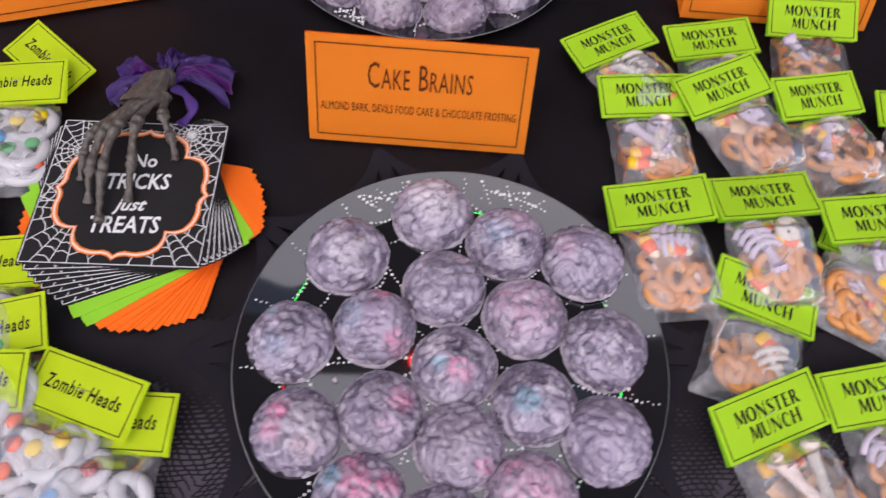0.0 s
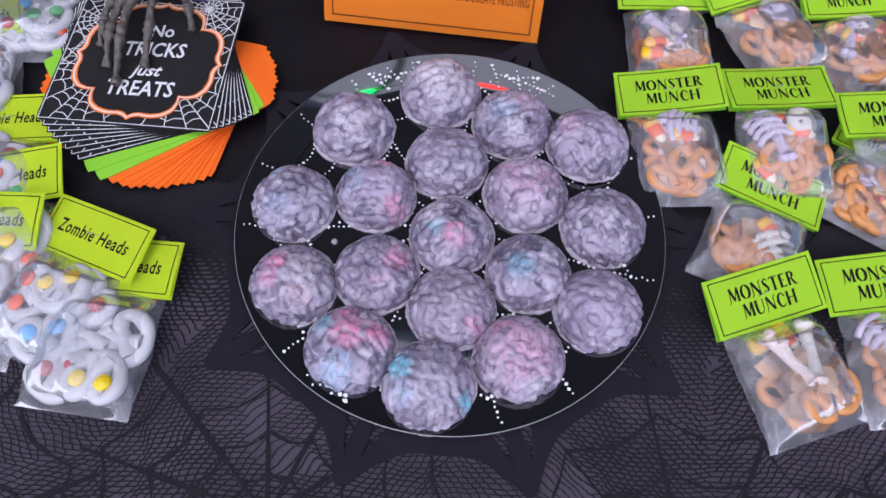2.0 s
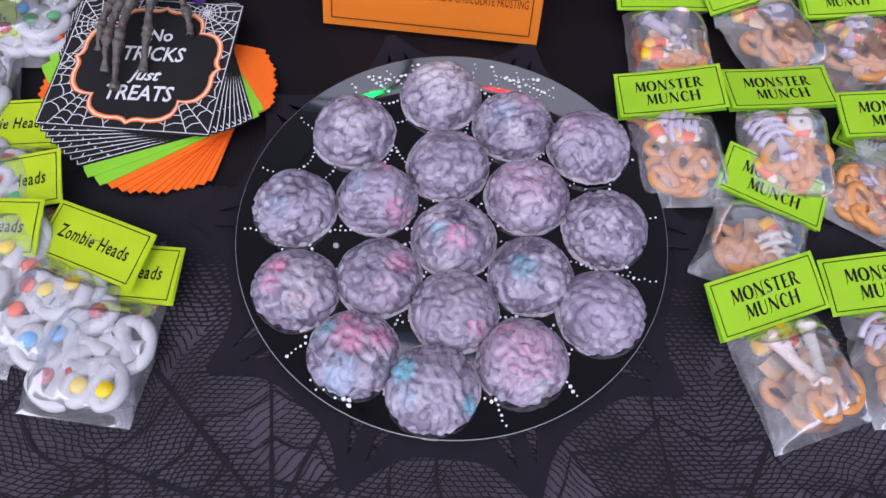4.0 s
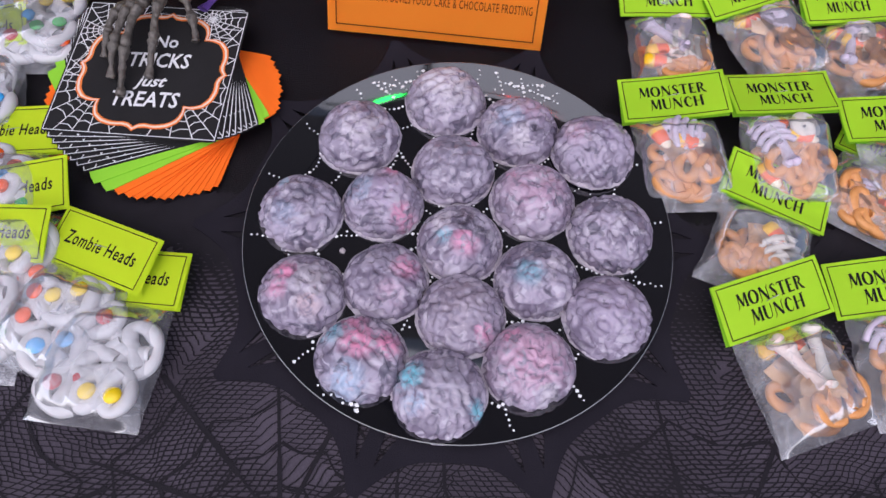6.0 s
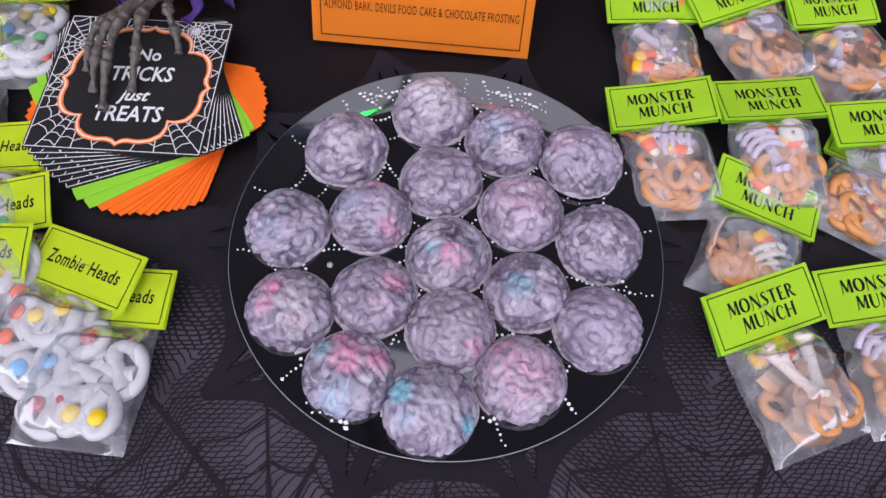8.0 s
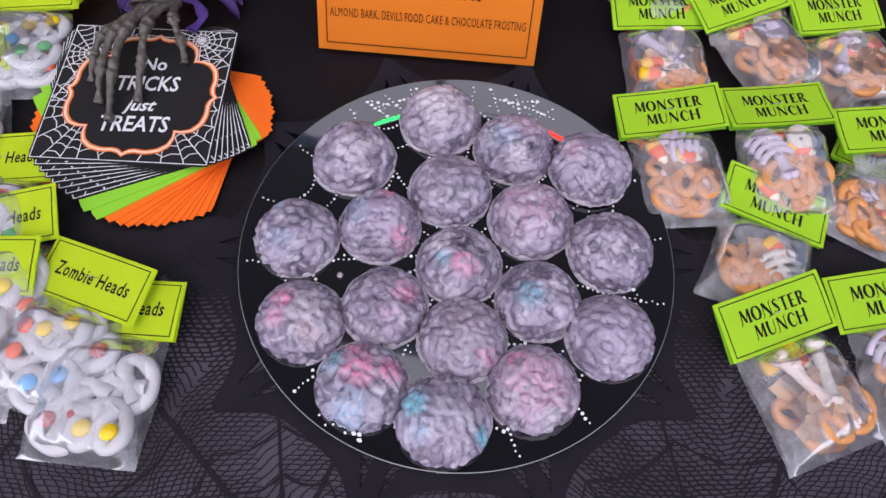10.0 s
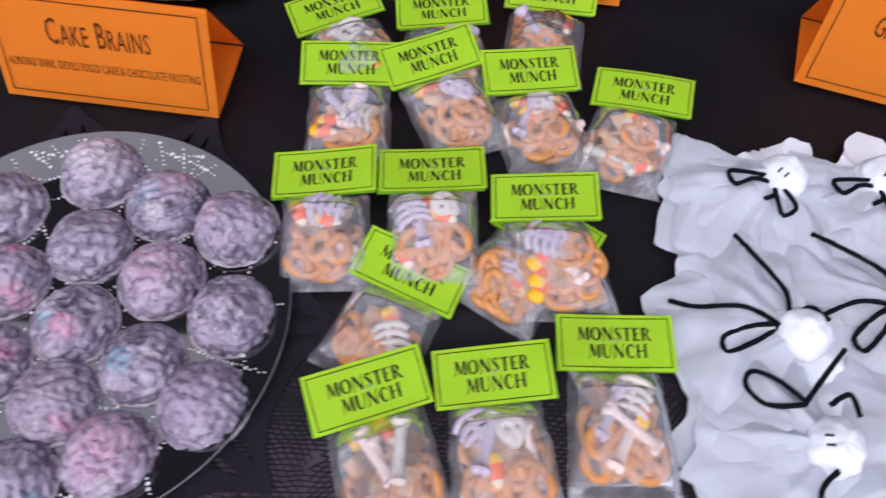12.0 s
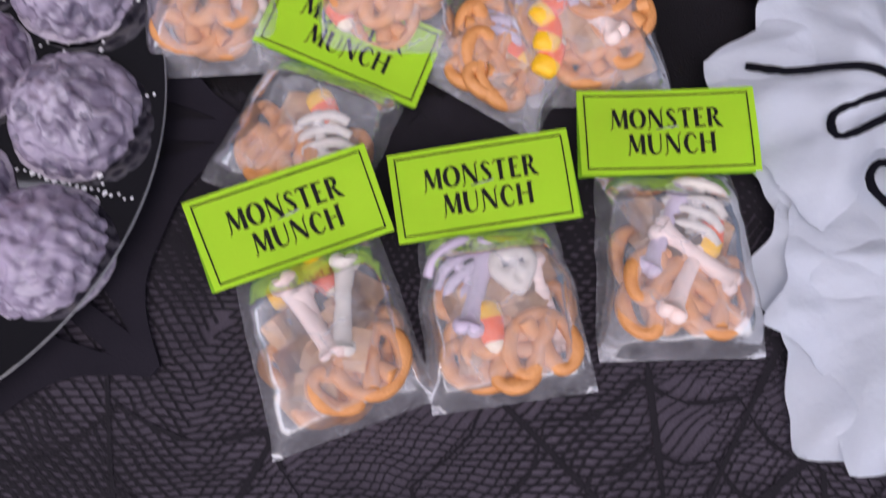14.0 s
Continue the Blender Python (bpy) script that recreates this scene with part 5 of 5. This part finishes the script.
W = Vector((-0.272, 0.458, NZ + 0.014))
digit([W + Vector((-0.012, -0.006, 0.004)), (-0.3130, 0.4100, NZ + 0.021), (-0.3195, 0.3900, NZ + 0.015), (-0.3220, 0.3690, NZ + 0.0035)], 0.0050)
digit([W + Vector((-0.006, -0.008, 0.006)), (-0.3020, 0.4110, NZ + 0.024), (-0.3090, 0.3760, NZ + 0.017), (-0.3085, 0.3450, NZ + 0.0035)], 0.0053)
digit([W + Vector((-0.001, -0.008, 0.007)), (-0.2920, 0.4130, NZ + 0.026), (-0.2975, 0.3715, NZ + 0.018), (-0.2950, 0.3260, NZ + 0.0035)], 0.0055)
digit([W + Vector((0.006, -0.006, 0.006)), (-0.2753, 0.4180, NZ + 0.026), (-0.2745, 0.3820, NZ + 0.018), (-0.2754, 0.3480, NZ + 0.0035)], 0.0055)
digit([W + Vector((0.012, 0.0, 0.003)), (-0.2560, 0.4330, NZ + 0.020), (-0.2475, 0.4140, NZ + 0.013), (-0.2421, 0.3945, NZ + 0.0035)], 0.0055)
bm = bmesh.new()


def palm_point(u, v):
    a = 6.2832 * u
    wide = 0.012 + 0.009 * v
    ridge = 0.0012 * math.cos(a * 8)
    return W + Vector((wide * math.cos(a) - 0.006 * v, 0.026 - 0.040 * v, 0.003 + 0.006 * v + (0.0065 + ridge) * math.sin(a)))


sheet(bm, 40, 10, palm_point)
part("palm_plate", weathered(bm), CLAW, claw)

bow = root("ribbon_bow", pose(-0.272, 0.497, 0.012), "crinkled purple mesh ribbon bow tied at the claw", "bow")


def fan(a0, a1, reach, material, seed, lift):
    """A gathered fan of ribbon that spreads from the knot between two angles."""
    bm = bmesh.new()

    def f(u, v):
        a = radians(a0 + (a1 - a0) * u)
        r = 0.006 + reach * v * (1 + 0.10 * math.sin(u * 9 + seed) + 0.05 * noise.noise(Vector((u * 8, 0, seed))))
        puff = lift * math.sin(math.pi * min(1, v * 0.95)) + 0.010 * (1 - v)
        crumple = 0.0055 * math.sin(u * 19 + seed + 2 * v) * v + 0.005 * noise.noise(Vector((u * 7, v * 5, seed))) + 0.003 * noise.noise(Vector((u * 19, v * 12, seed)))
        return Vector((r * math.cos(a), r * math.sin(a), max(-0.009, puff + crumple)))
    sheet(bm, 46, 22, f)
    bmesh.ops.solidify(bm, geom=bm.faces[:], thickness=0.0004)
    part("ribbon_loop", bm, material, bow)


fan(150, 215, 0.050, RIBBON, 1, 0.014)
fan(-22, 42, 0.056, RIBBON, 2, 0.016)
fan(62, 125, 0.036, RIBBON, 3, 0.012)
fan(160, 186, 0.034, RIBBONPINK, 4, 0.022)
fan(-8, 12, 0.052, RIBBONPINK, 5, 0.021)
bm = bmesh.new()
tail_line = spline([(0.006, -0.006, 0.006), (0.022, -0.020, 0.012), (0.033, -0.040, 0.014), (0.026, -0.060, 0.016)], 8)
tube(bm, tail_line, lambda q: 0.0048 + 0.0012 * math.sin(q * 14), 10, flat=0.45)
part("ribbon_tail", bm, RIBBON, bow, "purple ribbon tail")
bm = bmesh.new()
bmesh.ops.create_icosphere(bm, subdivisions=3, radius=0.010, matrix=Matrix.Translation((0, 0, 0.013)))
for v in bm.verts:
    v.co += v.co.normalized() * 0.003 * noise.noise(v.co * 300)
part("knot", bm, CLAW, bow, "dark grey crumpled knot")


# ---- ghost lollipops ----
def ghost(seed, x, y, aim, spread, corners, ties, face, label):
    """A lollipop in white tissue, lying with its skirt fanned towards aim (degrees); corners are the tissue's tips: degrees from aim, length."""
    rnd = random.Random(seed)
    g = root("ghost_lollipop", pose(x, y, 0.002, 0, 0, aim), label, "lollipop", "ghost lollipops")
    HR = 0.0255
    bm = bmesh.new()
    bmesh.ops.create_uvsphere(bm, u_segments=36, v_segments=22, radius=HR, matrix=Matrix.Translation((0, 0, HR * 1.15)))
    for v in bm.verts:
        q = v.co * 62 + Vector((seed, 0, 0))
        d = noise.voronoi(q)[0]
        v.co += (v.co - Vector((0, 0, HR * 1.15))).normalized() * ((d[1] - d[0]) * 0.0058 - 0.0032)
        v.co.z = max(0.0006, v.co.z * 0.92)
    part("head", bm, PAPER, g)
    for layer, (turn, share) in enumerate(((0.0, 1.0), (9.0, 0.93))):
        tips = [(t + turn * (1 if layer else 0) + rnd.uniform(-4, 4), ln * share) for t, ln in corners]
        pleats = [(rnd.uniform(-spread, spread), rnd.uniform(9, 24), rnd.uniform(0.2, 0.9)) for _ in range(8)]
        creases = [(rnd.uniform(0, 3.14), rnd.uniform(-0.05, 0.02), rnd.uniform(0.002, 0.005)) for _ in range(6)]

        def f(u, v):
            deg = spread * (2 * u - 1)
            a = radians(deg)
            reach_here = max(ln * max(0.76, 1 - abs(deg - t) / 85) for t, ln in tips)
            r = 0.010 + v * (reach_here + 0.004 * noise.noise(Vector((deg * 0.12, seed, layer))))
            x, y = r * math.cos(a), r * math.sin(a)
            ridge = sum(h * max(0.0, 1 - abs(deg - c) / w) for c, w, h in pleats)
            z = 0.004 + 0.022 * (1 - v) ** 1.2 + 0.004 * layer + 0.0056 * ridge * math.sin(math.pi * min(1.0, 0.12 + 0.80 * v))
            for ang, off, h in creases:
                dist = (x - 0.05) * math.cos(ang) + y * math.sin(ang) - off
                z += h * max(0.0, 1 - abs(dist) / 0.020)
            q = Vector((x * 24, y * 24, seed + layer * 4.0))
            z += 0.0050 * noise.noise(q) + 0.0016 * noise.noise(q * 2.7)
            return Vector((x, y, max(0.0012 + layer * 0.0012, z)))
        bm = bmesh.new()
        sheet(bm, 96, 40, f)
        bmesh.ops.solidify(bm, geom=bm.faces[:], thickness=0.0003)
        part("skirt", bm, PAPER, g, "crumpled white tissue skirt")
    bm = bmesh.new()
    points = [rnd.uniform(0, 6.28) for _ in range(5)]

    def ruff(u, v):
        a = 6.2832 * u
        spike = max(max(0.0, 1 - abs((a - p + 3.1416) % 6.2832 - 3.1416) / 0.55) for p in points)
        r = 0.012 + v * (0.026 + 0.020 * spike + 0.005 * noise.noise(Vector((math.cos(a) * 3, math.sin(a) * 3, seed))))
        lift = 0.007 * math.asin(math.sin(a * 5 + seed)) * v + 0.010 * noise.noise(Vector((math.cos(a) * 2, math.sin(a) * 2, seed + v))) * v
        return Vector((-0.006 - 0.010 * v + r * math.cos(a), r * math.sin(a), max(0.004, 0.020 - 0.010 * v + 0.6 * lift)))
    sheet(bm, 90, 10, ruff)
    part("ruff", bm, PAPER, g, "ruffled tissue edge")
    for pts in ties:
        bm = bmesh.new()
        tube(bm, spline([Vector(p) + Vector((0, 0, 0.003)) for p in pts], 8), 0.0021, 8)
        for v in bm.verts:
            v.co += Vector((noise.noise(v.co * 900), noise.noise(v.co * 900 + Vector((3, 0, 0))), noise.noise(v.co * 900 + Vector((0, 3, 0))))) * 0.0007
        part("chenille_tie", bm, CHENILLE, g, "black chenille tie")
    if face:
        bm = bmesh.new()
        for dx in (-0.0035, 0.0035):
            for k in (-1, 1):
                bmesh.ops.create_uvsphere(bm, u_segments=8, v_segments=6, radius=0.0012, matrix=Matrix.Translation((0.0125 + k * 0.0018, dx, HR * 1.95)) @ Matrix.Diagonal((1.6, 1, 0.5, 1)))
        part("ink_eyes", bm, INK, g, "small inked eyes")
    return g


TIE_A = [[(0.018, 0.0, 0.030), (0.05, -0.006, 0.031), (0.085, 0.002, 0.022), (0.105, -0.002, 0.010)],
         [(0.018, 0.0, 0.030), (0.036, 0.020, 0.030), (0.055, 0.034, 0.024), (0.060, 0.022, 0.025), (0.040, 0.008, 0.031), (0.018, 0.0, 0.032)],
         [(0.014, -0.006, 0.034), (0.020, -0.030, 0.034), (0.048, -0.055, 0.034), (0.066, -0.072, 0.030)], [(0.014, -0.004, 0.034), (0.0, -0.020, 0.036), (-0.018, -0.016, 0.032)]]
TIE_B = [[(0.016, 0.0, 0.032), (0.030, 0.012, 0.036), (0.038, 0.026, 0.034), (0.022, 0.028, 0.034), (0.014, 0.004, 0.034)],
         [(0.016, 0.0, 0.032), (0.028, -0.014, 0.036), (0.044, -0.022, 0.034), (0.036, -0.034, 0.033), (0.016, -0.010, 0.034)],
         [(0.016, 0.0, 0.032), (0.026, 0.008, 0.033), (0.034, 0.004, 0.030)]]
TIE_D = [[(0.020, -0.030, 0.036), (0.040, -0.046, 0.036), (0.058, -0.052, 0.034), (0.064, -0.040, 0.034), (0.050, -0.026, 0.035), (0.020, -0.028, 0.036)],
         [(0.020, -0.030, 0.036), (0.0, -0.055, 0.038), (-0.018, -0.075, 0.036)], [(0.004, -0.028, 0.040), (-0.010, -0.036, 0.044), (-0.016, -0.020, 0.042)],
         [(0.006, 0.020, 0.038), (0.020, 0.036, 0.036), (0.016, 0.060, 0.032)]]
ghost(2, 0.619, 0.394, 225, 80, [(-44, 0.100), (-18, 0.122), (20, 0.110), (62, 0.118)], TIE_B, True, "white tissue ghost lollipop with a black bow and inked eyes")
ghost(3, 0.712, 0.400, 235, 80, [(-50, 0.10), (0, 0.12), (50, 0.11)], TIE_B, True, "white tissue ghost lollipop with a looped black tie")
ghost(5, 0.712, 0.275, 190, 75, [(-45, 0.11), (0, 0.12), (45, 0.11)], TIE_A, False, "white tissue ghost lollipop lying among the others")
ghost(1, 0.613, 0.242, 166, 78, [(-62, 0.125), (-34, 0.112), (-2, 0.118), (30, 0.088), (66, 0.09)], TIE_A, False, "white tissue ghost lollipop with a long black chenille tie")
ghost(6, 0.720, 0.160, 200, 75, [(-45, 0.11), (0, 0.12), (45, 0.11)], TIE_B, True, "white tissue ghost lollipop lying beside the others")
ghost(4, 0.622, 0.152, 180, 85, [(-60, 0.085), (-22, 0.095), (4, 0.112), (46, 0.125), (76, 0.10)], TIE_D, True, "white tissue ghost lollipop with a black loop at the table edge")


# ---- coloured party bulbs on a rod over the table ----
lights = root("party_light_rod", pose(0, 0, 0), "rod of small red and green party bulbs overhead", "party lights")
RODZ = 1.66
BULBS = ((0.112, 0.79, "green"), (-0.020, 0.785, "red"))
bm = bmesh.new()
tube(bm, [Vector((0.09, 1.58, RODZ)), Vector((0.09, 0.60, RODZ))], 0.006, 8)
tube(bm, [Vector((-0.06, 0.78, RODZ)), Vector((0.22, 0.78, RODZ))], 0.004, 8)
part("rod", bm, LACE, lights)
GLOWS = {"red": plain_glow("red_bulb_glow", (1.0, 0.02, 0.01), 28.0), "green": plain_glow("green_bulb_glow", (0.02, 1.0, 0.10), 30.0)}
for x, y, hue in BULBS:
    bm = bmesh.new()
    bmesh.ops.create_uvsphere(bm, u_segments=16, v_segments=10, radius=0.0185, matrix=Matrix.Translation((x, y, RODZ - 0.018)))
    part("bulb", bm, GLOWS[hue], lights, hue + " glowing bulb")
